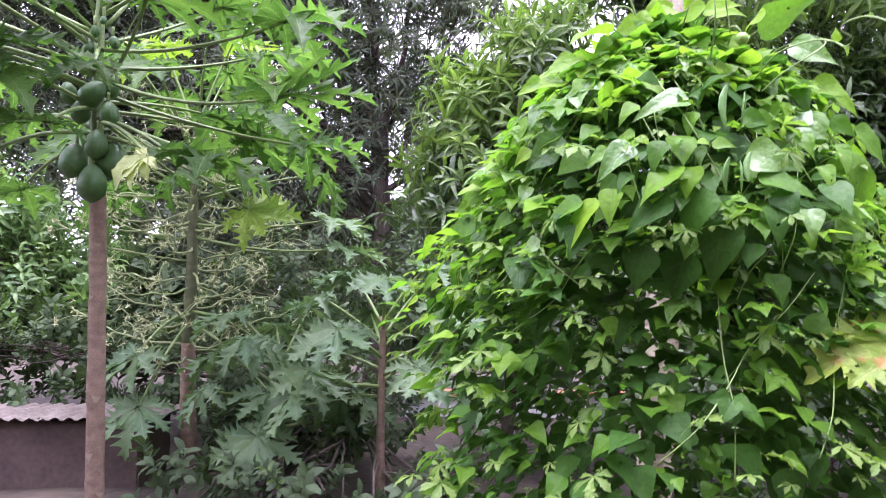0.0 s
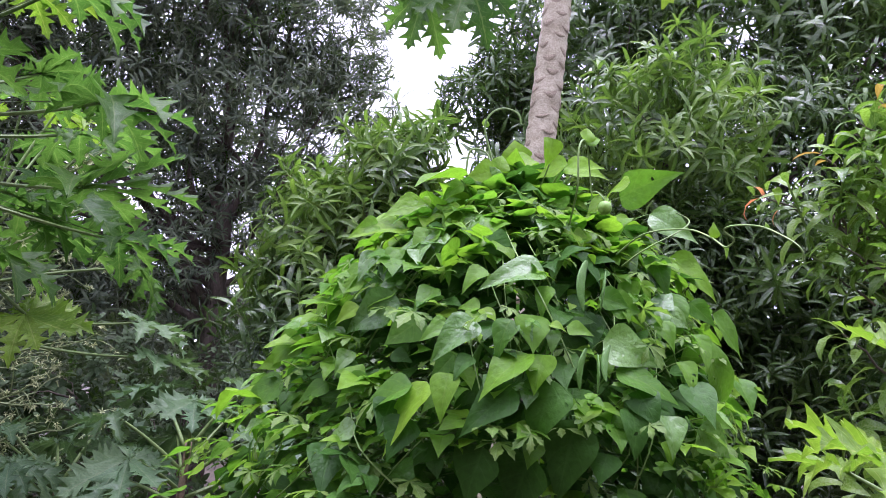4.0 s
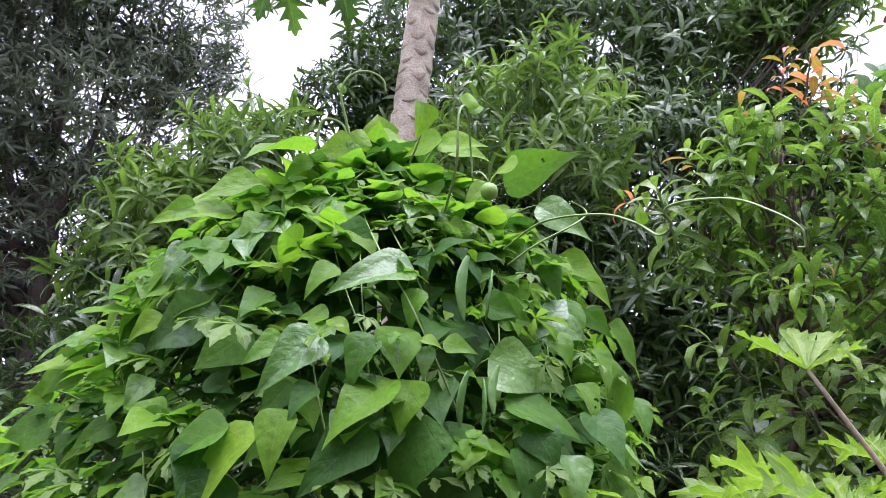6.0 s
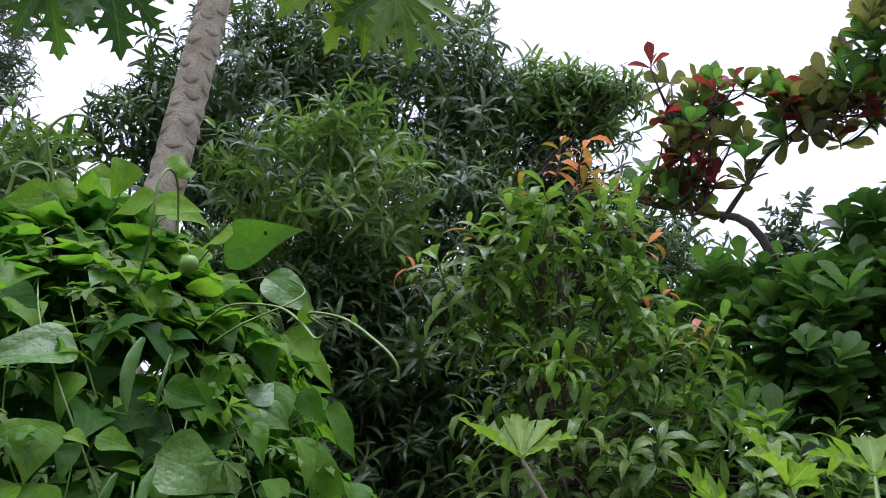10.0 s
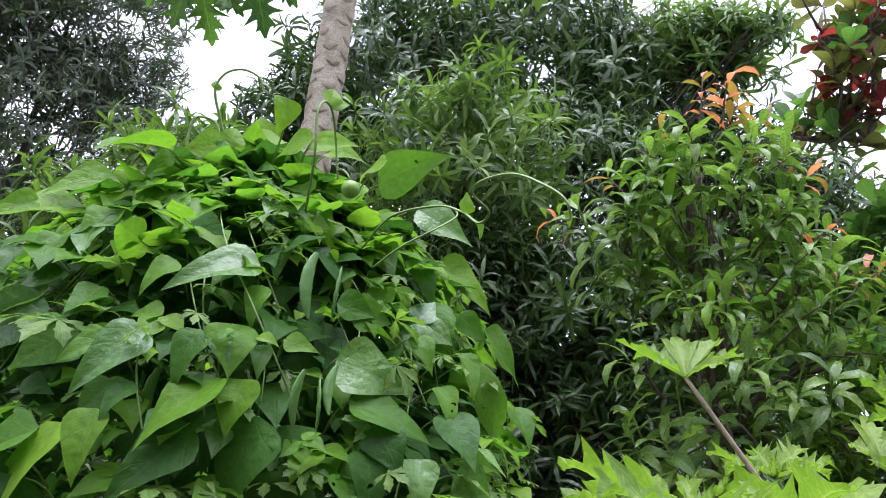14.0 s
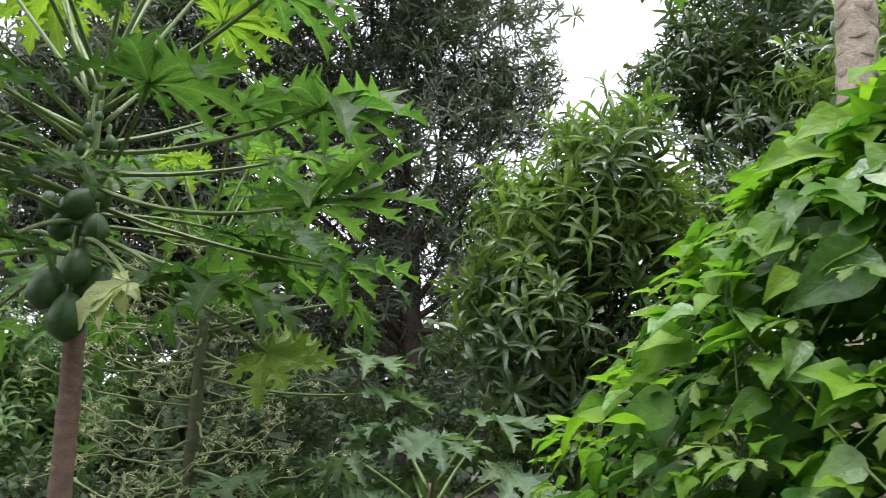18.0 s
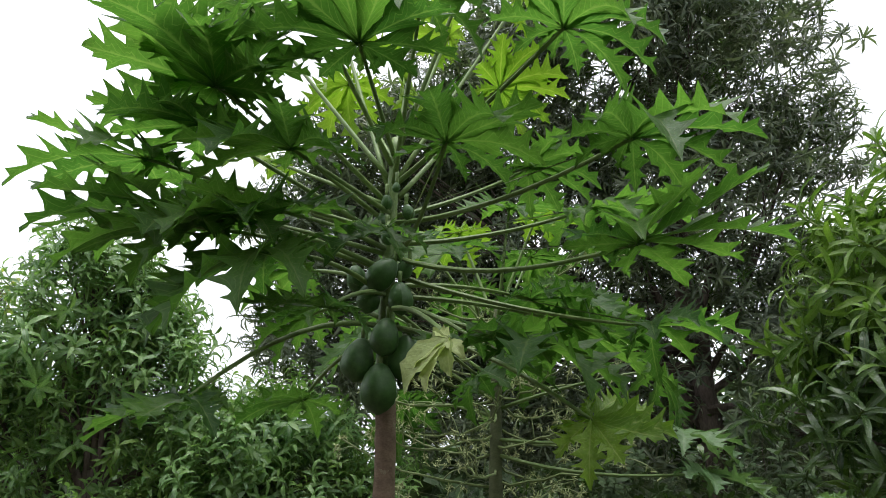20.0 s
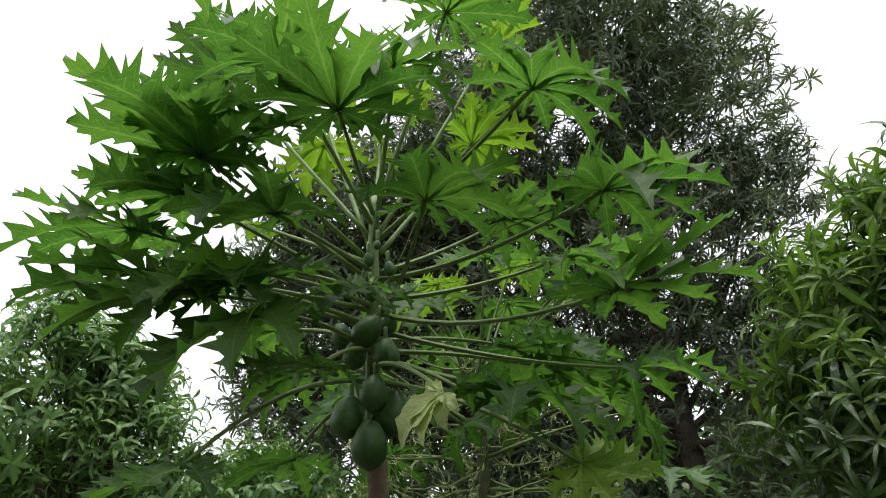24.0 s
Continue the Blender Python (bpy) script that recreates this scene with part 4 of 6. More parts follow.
def papaya_trunk(tree, pts, r0, r1, mat, scars, seed):
    pts = np.asarray(pts, float)
    n = 28 if scars < 100 else 160
    P = smooth_path(pts, max(2, n // (len(pts) - 1)))
    r = np.random.default_rng(seed)
    rad = np.linspace(r0, r1, len(P)) * (1 + 0.025 * np.sin(np.arange(len(P)) * 2.1) + r.normal(0, 0.012, len(P)))
    trunk = put("trunk", tube("trunk", P, rad, mat, 20, 0.025, seed), tree)
    # half-moon leaf scars
    V = []
    for j in range(5):
        for i in range(9):
            a = -0.5 + i / 8
            h = (j - 2) / 2.0
            z = 0.015 * h * math.cos(a * 2.6) - 0.017 * math.cos(a * 2.9)
            q = 0.99 + 0.07 * (1 - h * h) * max(0, math.cos(a * 3.0)) * (1.2 if j == 1 else 0.9)
            V.append((q * math.sin(a), -q * math.cos(a), z / max(r0, 0.02)))
    me = quad_mesh("leaf_scar", V, grid_faces(5, 9), [(0.5, 0.5)] * 45, M_SCAR)
    for s in range(scars):
        u = (s + 0.5) / scars
        i = min(int(u * (len(P) - 1)), len(P) - 2)
        p = P[i] + (P[i + 1] - P[i]) * (u * (len(P) - 1) - i)
        q = np.interp(u, np.linspace(0, 1, len(P)), rad)
        m = Matrix.Translation(p) @ Matrix.Rotation(s * 2.4 + r.uniform(-0.35, 0.35), 4, "Z") @ Matrix.Rotation(r.normal(0, 0.12), 4, "Y") @ Matrix.Diagonal((q, q, q * r.uniform(0.7, 1.5), 1))
        put("leaf_scar", me, trunk, "", m)
    return trunk


def fruit_mesh(seed):
    r = np.random.default_rng(seed)
    prof = [(0, 0.03), (0.03, 0.11), (0.1, 0.19), (0.24, 0.285), (0.42, 0.345), (0.6, 0.365), (0.77, 0.325), (0.9, 0.2), (0.97, 0.075), (1, 0.01)]
    V = []
    for z, w in prof:
        for s in range(15):
            a = 2 * math.pi * (s % 14) / 14
            q = w * (1 + 0.04 * math.cos(5 * a + seed))
            V.append((q * math.cos(a), q * math.sin(a), -z))
    return quad_mesh("fruit", V, grid_faces(len(prof), 15), [(0.5, 0.5)] * len(V), M_FRUIT)


FRUITS = [fruit_mesh(s) for s in range(3)]


def papaya_fruit(tree, p, length, lean, k):
    m = Matrix.Translation(p) @ Euler((lean[0], lean[1], k * 1.3)).to_matrix().to_4x4() @ Matrix.Scale(length, 4)
    fr = put("fruit", FRUITS[k % 3], tree, "", m)
    put("fruit_stalk", tube("fruit_stalk", bend(Vector(p) + Vector((0, 0, 0.05)), Vector(p) + Vector((0, 0, -0.01)), 0, 4), 0.01, M_PETIOLE, 6), tree)
    return fr


pap = thing("papaya_tree", "bearing papaya tree with green fruits and wide lobed leaves", "papaya tree", at=(-1.93, 4.27, 0))
papaya_trunk(pap, [(-1.88, 4.27, -0.03), (-1.9, 4.27, 0.9), (-1.92, 4.27, 1.8), (-1.94, 4.27, 2.15)], 0.052, 0.042, M_PAPTRUNK_BROWN, 26, 3)
put("stem", tube("stem", smooth_path([(-1.94, 4.27, 2.1), (-1.95, 4.27, 2.4), (-1.95, 4.26, 2.95), (-1.94, 4.25, 3.3)], 6), np.linspace(0.047, 0.02, 19), M_PETIOLE, 12, 0.04, 5), pap, "green top of the trunk")
papaya_fruit(pap, (-1.894, 4.12, 2.162), 0.217, (0.10, 0.05), 0)
papaya_fruit(pap, (-2.005, 4.16, 2.282), 0.201, (0.05, 0.16), 1)
papaya_fruit(pap, (-1.871, 4.12, 2.356), 0.172, (0.10, 0.00), 2)
papaya_fruit(pap, (-1.812, 4.22, 2.300), 0.213, (0.05, -0.12), 3)
papaya_fruit(pap, (-1.827, 4.13, 2.517), 0.152, (0.10, -0.05), 4)
papaya_fruit(pap, (-1.860, 4.14, 2.625), 0.176, (0.15, 0.75), 5)
papaya_fruit(pap, (-1.991, 4.18, 2.540), 0.147, (0.08, 0.10), 6)
papaya_fruit(pap, (-1.824, 4.22, 2.654), 0.106, (0.05, -0.50), 7)
papaya_fruit(pap, (-2.118, 4.24, 2.655), 0.135, (0.00, 0.30), 8)
papaya_fruit(pap, (-1.934, 4.17, 2.967), 0.074, (0.10, 0.30), 9)
papaya_fruit(pap, (-1.838, 4.18, 2.908), 0.081, (0.10, -0.30), 10)
papaya_fruit(pap, (-1.968, 4.20, 2.884), 0.090, (0.10, 0.25), 11)
papaya_fruit(pap, (-1.877, 4.15, 3.011), 0.053, (0.10, 0.00), 12)
papaya_fruit(pap, (-1.919, 4.16, 2.805), 0.098, (0.10, 0.10), 13)


def crown_leaf(tree, ax, zroot, at, size, tilt, mat, k, sag=0.0, roll=0.0, **kw):
    """A leaf whose blade points away from the trunk; tilt: how far its tip hangs (degrees)."""
    o = np.array([at[0] - ax[0], at[1] - ax[1], 0.0]); o /= max(np.linalg.norm(o), 1e-6)
    d = o * math.cos(radians(tilt)) + np.array([0, 0, -math.sin(radians(tilt))])
    up = o * math.sin(radians(tilt)) + np.array([0, 0, math.cos(radians(tilt))])
    s = np.cross(d, up)
    n = up * math.cos(radians(roll)) + s * math.sin(radians(roll))
    root = (ax[0] + o[0] * 0.03, ax[1] + o[1] * 0.03, zroot)
    return papaya_leaf(tree, root, at, size, d, n, mat, sag, k, **kw)


papaya_leaf(pap, (-1.96, 4.23, 2.95), (-2.18, 3.39, 3.22), 0.47, (-0.07, -0.42, -0.02), (-0.06, -0.24, 1.00), M_PAPAYA, 0.00, 0)
papaya_leaf(pap, (-1.98, 4.27, 3.05), (-2.66, 4.62, 4.71), 0.43, (-0.24, -0.11, 0.28), (-0.22, 0.11, 1.00), M_PAPAYA, 0.00, 1)
papaya_leaf(pap, (-1.98, 4.25, 2.80), (-2.88, 4.09, 3.11), 0.47, (-0.41, -0.06, 0.09), (-0.25, -0.05, 1.00), M_PAPAYA, 0.00, 2)
papaya_leaf(pap, (-1.93, 4.28, 2.90), (-1.43, 4.87, 3.35), 0.43, (0.37, 0.09, 0.06), (0.16, 0.19, 1.00), M_PAPAYA, -0.03, 3)
papaya_leaf(pap, (-1.93, 4.23, 3.05), (-1.58, 3.67, 3.60), 0.43, (0.23, -0.31, -0.02), (0.13, -0.21, 1.00), M_PAPAYA, 0.00, 4)
papaya_leaf(pap, (-1.96, 4.23, 2.72), (-2.10, 3.58, 2.67), 0.47, (-0.07, -0.41, -0.10), (-0.05, -0.24, 1.00), M_PAPAYA, 0.02, 5)
papaya_leaf(pap, (-1.95, 4.23, 2.90), (-2.00, 3.46, 2.87), 0.47, (-0.02, -0.42, -0.05), (-0.01, -0.25, 1.00), M_PAPAYA, 0.00, 6)
papaya_leaf(pap, (-1.95, 4.23, 2.50), (-1.90, 3.66, 2.29), 0.34, (-0.12, -0.28, -0.02), (0.02, -0.25, 1.00), M_PAPAYA, 0.03, 7)
papaya_leaf(pap, (-1.92, 4.25, 2.45), (-1.16, 3.84, 2.15), 0.44, (0.27, -0.29, -0.03), (0.22, -0.12, 1.00), M_PAPAYA, 0.00, 8)
papaya_leaf(pap, (-1.94, 4.29, 2.45), (-1.72, 4.92, 2.23), 0.43, (0.23, 0.24, 0.20), (0.08, 0.24, 1.00), M_PAPAYA, 0.00, 9)
papaya_leaf(pap, (-1.96, 4.23, 2.85), (-2.27, 3.31, 3.11), 0.59, (-0.25, -0.47, 0.15), (-0.08, -0.24, 1.00), M_PAPAYA, 0.00, 10)
papaya_leaf(pap, (-1.97, 4.24, 2.80), (-2.74, 3.49, 2.95), 0.52, (-0.36, -0.30, -0.01), (-0.18, -0.17, 1.00), M_PAPAYA, 0.00, 11)
papaya_leaf(pap, (-1.97, 4.24, 2.70), (-2.70, 3.57, 2.77), 0.57, (-0.38, -0.44, -0.13), (-0.18, -0.17, 1.00), M_PAPAYA, 0.02, 12)
papaya_leaf(pap, (-1.96, 4.23, 2.50), (-2.09, 3.52, 2.48), 0.57, (-0.40, -0.34, -0.16), (-0.05, -0.25, 1.00), M_PAPAYA, 0.05, 13)
papaya_leaf(pap, (-1.96, 4.23, 2.62), (-2.21, 3.45, 2.61), 0.43, (0.05, -0.38, -0.03), (0.15, -0.54, 0.86), M_PAPAYA, 0.02, 14)
papaya_leaf(pap, (-1.94, 4.23, 3.20), (-1.73, 3.44, 3.27), 0.55, (0.12, -0.47, 0.09), (0.07, -0.24, 1.00), M_PAPAYA, 0.00, 15)
papaya_leaf(pap, (-1.98, 4.26, 3.10), (-2.84, 4.15, 4.21), 0.47, (-0.04, -0.18, 0.39), (-0.25, -0.03, 1.00), M_PAPAYA, 0.00, 16)
papaya_leaf(pap, (-1.96, 4.23, 2.35), (-2.24, 3.36, 1.92), 0.38, (-0.24, -0.23, -0.11), (-0.08, -0.24, 1.00), M_PAPAYA, 0.10, 17)
papaya_leaf(pap, (-1.92, 4.24, 3.05), (-0.98, 3.65, 3.31), 0.47, (0.30, -0.30, -0.02), (0.21, -0.13, 1.00), M_PAPAYA, -0.02, 18)
papaya_leaf(pap, (-1.92, 4.25, 2.85), (-0.75, 3.59, 2.78), 0.45, (0.32, -0.24, 0.04), (0.22, -0.12, 1.00), M_PAPAYA, -0.06, 19)
papaya_leaf(pap, (-1.92, 4.25, 2.68), (-0.76, 3.62, 2.42), 0.47, (0.37, -0.17, 0.08), (0.22, -0.12, 1.00), M_PAPAYA, -0.08, 20)
papaya_leaf(pap, (-1.93, 4.24, 2.66), (-1.46, 3.70, 2.93), 0.47, (0.30, -0.31, 0.03), (0.16, -0.19, 1.00), M_PAPAYA, -0.10, 21)
papaya_leaf(pap, (-1.92, 4.25, 3.25), (-1.43, 3.97, 4.09), 0.47, (0.31, -0.29, -0.04), (0.22, -0.12, 1.00), M_PAPAYA, 0.00, 22)
papaya_leaf(pap, (-1.95, 4.29, 3.25), (-1.92, 4.86, 4.30), 0.38, (-0.22, -0.10, 0.24), (0.01, 0.25, 1.00), M_PAPAYA_YOUNG, 0.00, 23)
papaya_leaf(pap, (-1.97, 4.28, 3.20), (-2.44, 4.61, 3.92), 0.40, (-0.28, 0.14, -0.17), (-0.08, -0.08, 0.85), M_PAPAYA_YOUNG, 0.00, 24)
papaya_leaf(pap, (-1.96, 4.29, 3.22), (-2.08, 4.64, 3.88), 0.36, (-0.17, 0.05, 0.27), (-0.08, 0.24, 1.00), M_PAPAYA_YOUNG, 0.00, 25)
papaya_leaf(pap, (-1.93, 4.24, 2.45), (-1.38, 3.86, 2.18), 0.38, (0.29, -0.19, 0.01), (0.26, -0.33, 0.96), M_PAPAYA, 0.03, 26)
papaya_leaf(pap, (-1.93, 4.28, 2.50), (-1.23, 4.95, 2.48), 0.47, (0.42, 0.06, -0.21), (0.18, 0.17, 1.00), M_PAPAYA, 0.03, 27)
papaya_leaf(pap, (-1.93, 4.28, 2.55), (-1.42, 4.85, 2.60), 0.47, (0.34, 0.24, -0.11), (0.17, 0.19, 1.00), M_PAPAYA, 0.03, 28)
papaya_leaf(pap, (-1.92, 4.27, 2.60), (-0.81, 4.64, 2.38), 0.43, (0.37, 0.06, 0.08), (0.24, 0.08, 1.00), M_PAPAYA, -0.04, 29)
papaya_leaf(pap, (-1.92, 4.25, 2.35), (-0.97, 3.89, 1.89), 0.28, (0.23, -0.09, -0.08), (0.39, -1.07, 0.90), M_PAPAYA_YOUNG, 0.06, 30)
papaya_leaf(pap, (-1.94, 4.23, 2.85), (-1.75, 3.80, 2.64), 0.32, (-0.11, -0.25, -0.10), (0.18, -0.40, 0.93), M_PAPAYA, 0.00, 31)
papaya_leaf(pap, (-1.98, 4.25, 2.95), (-2.64, 4.13, 3.25), 0.40, (-0.31, 0.00, 0.19), (-0.25, -0.05, 1.00), M_PAPAYA_YOUNG, 0.00, 32)
papaya_leaf(pap, (-1.93, 4.29, 3.00), (-1.59, 4.86, 3.87), 0.43, (0.36, -0.03, 0.15), (0.13, 0.22, 1.00), M_PAPAYA_YOUNG, 0.00, 33)
papaya_leaf(pap, (-1.98, 4.27, 2.40), (-2.56, 4.60, 2.52), 0.34, (-0.27, -0.13, -0.07), (-0.22, 0.12, 1.00), M_PAPAYA, 0.05, 34)
papaya_leaf(pap, (-1.98, 4.27, 2.30), (-2.50, 4.51, 2.07), 0.36, (-0.31, 0.07, -0.06), (-0.23, 0.10, 1.00), M_PAPAYA, 0.06, 35)
papaya_leaf(pap, (-1.95, 4.23, 3.15), (-2.02, 3.46, 3.61), 0.47, (0.04, -0.43, 0.00), (-0.02, -0.25, 1.00), M_PAPAYA, 0.00, 36)
papaya_leaf(pap, (-1.93, 4.28, 3.10), (-1.40, 4.69, 4.37), 0.43, (0.24, 0.11, 0.28), (0.20, 0.15, 1.00), M_PAPAYA_YOUNG, 0.00, 37)
papaya_leaf(pap, (-1.92, 4.26, 2.75), (-1.03, 4.40, 2.88), 0.47, (0.30, 0.28, 0.12), (0.25, 0.04, 1.00), M_PAPAYA, -0.04, 38)
papaya_leaf(pap, (-1.98, 4.27, 2.55), (-2.60, 4.53, 2.75), 0.38, (-0.29, -0.16, 0.06), (-0.23, 0.10, 1.00), M_PAPAYA, 0.03, 39)
papaya_leaf(pap, (-1.97, 4.23, 2.78), (-2.44, 3.44, 3.04), 0.43, (-0.28, -0.29, -0.03), (-0.13, -0.21, 1.00), M_PAPAYA, 0.00, 40)
papaya_leaf(pap, (-1.97, 4.23, 2.62), (-2.44, 3.45, 2.60), 0.49, (-0.35, -0.39, -0.09), (-0.13, -0.21, 1.00), M_PAPAYA, 0.03, 41)
YELLOW_LEAF = quad_mesh("leaf", *palmate(77, [(0, 1.0), (26, 0.9), (-26, 0.86), (54, 0.7), (-54, 0.66), (86, 0.45), (-86, 0.42)], [(0, 0.02, 0), (0.2, 0.1, 0), (0.42, 0.17, 0), (0.56, 0.2, 0.03), (0.64, 0.14, 0.02), (0.74, 0.15, 0.03), (0.83, 0.09, 0.02), (0.92, 0.06, 0.01), (1, 0.008, 0)], 0.5, 0.8, 0.05, 0.03, 0.25, 1.35), M_PAPAYA_OLD)
yst = put("stalk", tube("stalk", bend((-1.92, 4.22, 2.42), (-1.25, 3.24, 2.05), 0.04, 9), np.linspace(0.012, 0.007, 9), M_PETIOLE, 7), pap)
put("leaf", YELLOW_LEAF, yst, "yellowing drooping leaf", matrix_of(frames(np.array([(-1.25, 3.24, 2.05)]), np.array([(-0.17, -0.05, -0.15)]), np.array([(-0.25, -0.75, 0.6)]), 0.21), 0))


# second papaya, with flower sprays
pap2 = thing("papaya_tree", "male papaya tree with long sprays of cream flowers", "papaya tree", at=(-1.95, 6.0, 0))
AX2 = (-1.95, 6.0)
papaya_trunk(pap2, [(-1.93, 6.0, -0.03), (-1.95, 6.0, 0.5), (-1.96, 6.0, 1.05)], 0.07, 0.055, M_PAPTRUNK_BROWN, 14, 5)
put("stem", tube("stem", smooth_path([(-1.96, 6.0, 1.02), (-1.95, 6.0, 1.6), (-1.95, 6.0, 2.2), (-1.94, 6.0, 2.9)], 6), np.linspace(0.053, 0.03, 19), M_PAPTRUNK_GREEN, 12, 0.04, 5), pap2, "green upper trunk")
for i in range(15):
    az, el = i * 2.4 + 0.4, 68 - 5.0 * i
    ln = 0.75 + 0.02 * i
    q = (AX2[0] + ln * math.cos(az) * math.cos(radians(el)), AX2[1] + ln * math.sin(az) * math.cos(radians(el)), 2.85 - 0.035 * i + ln * math.sin(radians(el)))
    crown_leaf(pap2, AX2, 2.85 - 0.05 * i, q, 0.44 + 0.05 * math.sin(i), 10 + 3 * i, M_PAPAYA_YOUNG if i < 2 else M_PAPAYA, i, 0.03)
crown_leaf(pap2, AX2, 2.0, (-0.78, 5.65, 2.02), 0.36, 15, M_PAPAYA_BLUE, 1, -0.04)
crown_leaf(pap2, AX2, 1.9, (-0.66, 5.62, 1.8), 0.38, 15, M_PAPAYA_BLUE, 2, -0.06)
crown_leaf(pap2, AX2, 1.3, (-1.26, 5.41, 1.11), 0.36, 30, M_PAPAYA_BLUE, 3, 0.04)
crown_leaf(pap2, AX2, 1.2, (-1.11, 5.1, 0.78), 0.38, 40, M_PAPAYA_BLUE, 4, 0.06)
crown_leaf(pap2, AX2, 1.3, (-2.15, 5.44, 1.0), 0.36, 35, M_PAPAYA_BLUE, 0, 0.05)
crown_leaf(pap2, AX2, 1.2, (-2.05, 5.27, 0.66), 0.36, 45, M_PAPAYA_BLUE, 1, 0.06)
FLOWER = bmesh.new()
for i in range(5):
    a = i * 1.2566
    vs = [FLOWER.verts.new(c) for c in ((0, 0, 0), (0.35 * math.cos(a - 0.4), 0.35 * math.sin(a - 0.4), 0.5), (0.9 * math.cos(a), 0.9 * math.sin(a), 0.62), (0.35 * math.cos(a + 0.4), 0.35 * math.sin(a + 0.4), 0.5))]
    FLOWER.faces.new(vs)
bmesh.ops.create_cone(FLOWER, segments=6, radius1=0.1, radius2=0.16, depth=0.9, matrix=Matrix.Translation((0, 0, -0.35)))
FLOWER_ME = bpy.data.meshes.new("flower"); FLOWER.to_mesh(FLOWER_ME); FLOWER.free(); FLOWER_ME.materials.append(M_FLOWER)
fr_ = np.random.default_rng(11)
for i in range(46):
    z = 0.95 + 0.042 * i
    az = i * 2.4 + 4.5
    ln = fr_.uniform(0.5, 1.05)
    a = np.array([AX2[0], AX2[1], z])
    b = a + np.array([ln * math.cos(az), ln * math.sin(az), fr_.uniform(-0.12, 0.3)])
    pts = bend(a, b, -0.08, 9, (0, 0, 0), 0.012, i)
    stems, ends = [tube_data(pts, np.linspace(0.010, 0.005, 9), 5)], [pts[-1]]
    for j in range(5):
        q = pts[3 + j]
        e = q + np.array([fr_.normal(0, 0.1), fr_.normal(0, 0.1), fr_.uniform(-0.12, 0.2)]) + 0.1 * (b - a)
        stems.append(tube_data(bend(q, e, 0.03, 5), np.linspace(0.005, 0.003, 5), 5)); ends.append(e)
    sp = put("flower_spray", joined("flower_spray", stems, M_SPRAY), pap2)
    for e in ends:
        for j in range(3):
            m = Matrix.Translation(e + fr_.normal(0, 0.022, 3)) @ Euler(fr_.uniform(-1.3, 1.3, 3)).to_matrix().to_4x4() @ Matrix.Scale(fr_.uniform(0.024, 0.038), 4)
            put("flower", FLOWER_ME, sp, "", m)

# sapling papayas in the shade
sap = thing("papaya_sapling", "young papaya plant with dull bluish green leaves", "papaya plant", at=(-0.35, 5.2, 0))
AX3 = (-0.35, 5.2)
papaya_trunk(sap, [(-0.35, 5.2, -0.03), (-0.36, 5.2, 0.6), (-0.35, 5.2, 1.3)], 0.035, 0.02, M_PAPTRUNK_BROWN, 8, 6)
def sapling_crown(tree, ax, top, n, seed):
    for i in range(n):
        az, el = i * 2.4 + seed, 50 - 5.0 * i
        ln = 0.46 + 0.014 * i
        q = (ax[0] + ln * math.cos(az) * math.cos(radians(el)), ax[1] + ln * math.sin(az) * math.cos(radians(el)), top - 0.03 * i + ln * math.sin(radians(el)))
        crown_leaf(tree, ax, top - 0.04 * i, q, 0.35 + 0.05 * math.cos(i), 12 + 3 * i, M_PAPAYA_BLUE, i, 0.02)


sapling_crown(sap, AX3, 1.3, 15, 0)
sap2 = thing("papaya_sapling", "young papaya plant with dull bluish green leaves", "papaya plant", "papaya saplings", at=(-1.1, 5.5, 0))
tagged(sap, group="papaya saplings")
papaya_trunk(sap2, [(-1.1, 5.5, -0.03), (-1.12, 5.5, 0.5), (-1.1, 5.5, 1.0)], 0.035, 0.02, M_PAPTRUNK_BROWN, 8, 6)
sapling_crown(sap2, (-1.1, 5.5), 1.0, 14, 1)

# papaya behind the vine: bare trunk and a few hanging leaves at the top
tall = thing("papaya_tree", "tall papaya trunk marked with leaf scars, rising behind the vine", "papaya tree", at=(0.95, 3.37, 0))
AX4 = (1.16, 3.25)
papaya_trunk(tall, [(0.93, 3.37, -0.03), (1.0, 3.34, 1.2), (1.07, 3.3, 2.4), (1.13, 3.26, 3.4), (1.17, 3.24, 4.3)], 0.082, 0.055, M_PAPTRUNK, 296, 7)
papaya_leaf(tall, (1.12, 3.26, 4.2), (0.80, 3.66, 3.76), 0.40, (-0.06, -0.05, -0.36), (-0.15, -0.95, 0.25), M_PAPAYA, 0.25, 0)
papaya_leaf(tall, (1.12, 3.26, 4.2), (0.62, 3.83, 3.73), 0.34, (0.1, 0.0, -0.28), (-0.3, -0.9, 0.3), M_PAPAYA, 0.25, 1)
# right pair in lighter leaf colours that stand for light shining through
papaya_leaf(tall, (1.2, 3.2, 4.2), (1.72, 2.88, 3.72), 0.36, (0.12, -0.02, -0.34), (-0.35, -0.9, 0.3), M_GOURD, 0.22, 2)
papaya_leaf(tall, (1.2, 3.2, 4.2), (1.58, 2.97, 3.78), 0.40, (-0.08, -0.05, -0.3), (-0.2, -0.95, 0.3), M_PAPAYA_YOUNG, 0.22, 3)
for i in range(7):
    az = i * 0.9 + 0.5
    crown_leaf(tall, AX4, 4.28, (AX4[0] + 0.6 * math.cos(az), AX4[1] + 0.6 * math.sin(az), 4.7 + 0.1 * (i % 2)), 0.34, 15, M_PAPAYA, i)

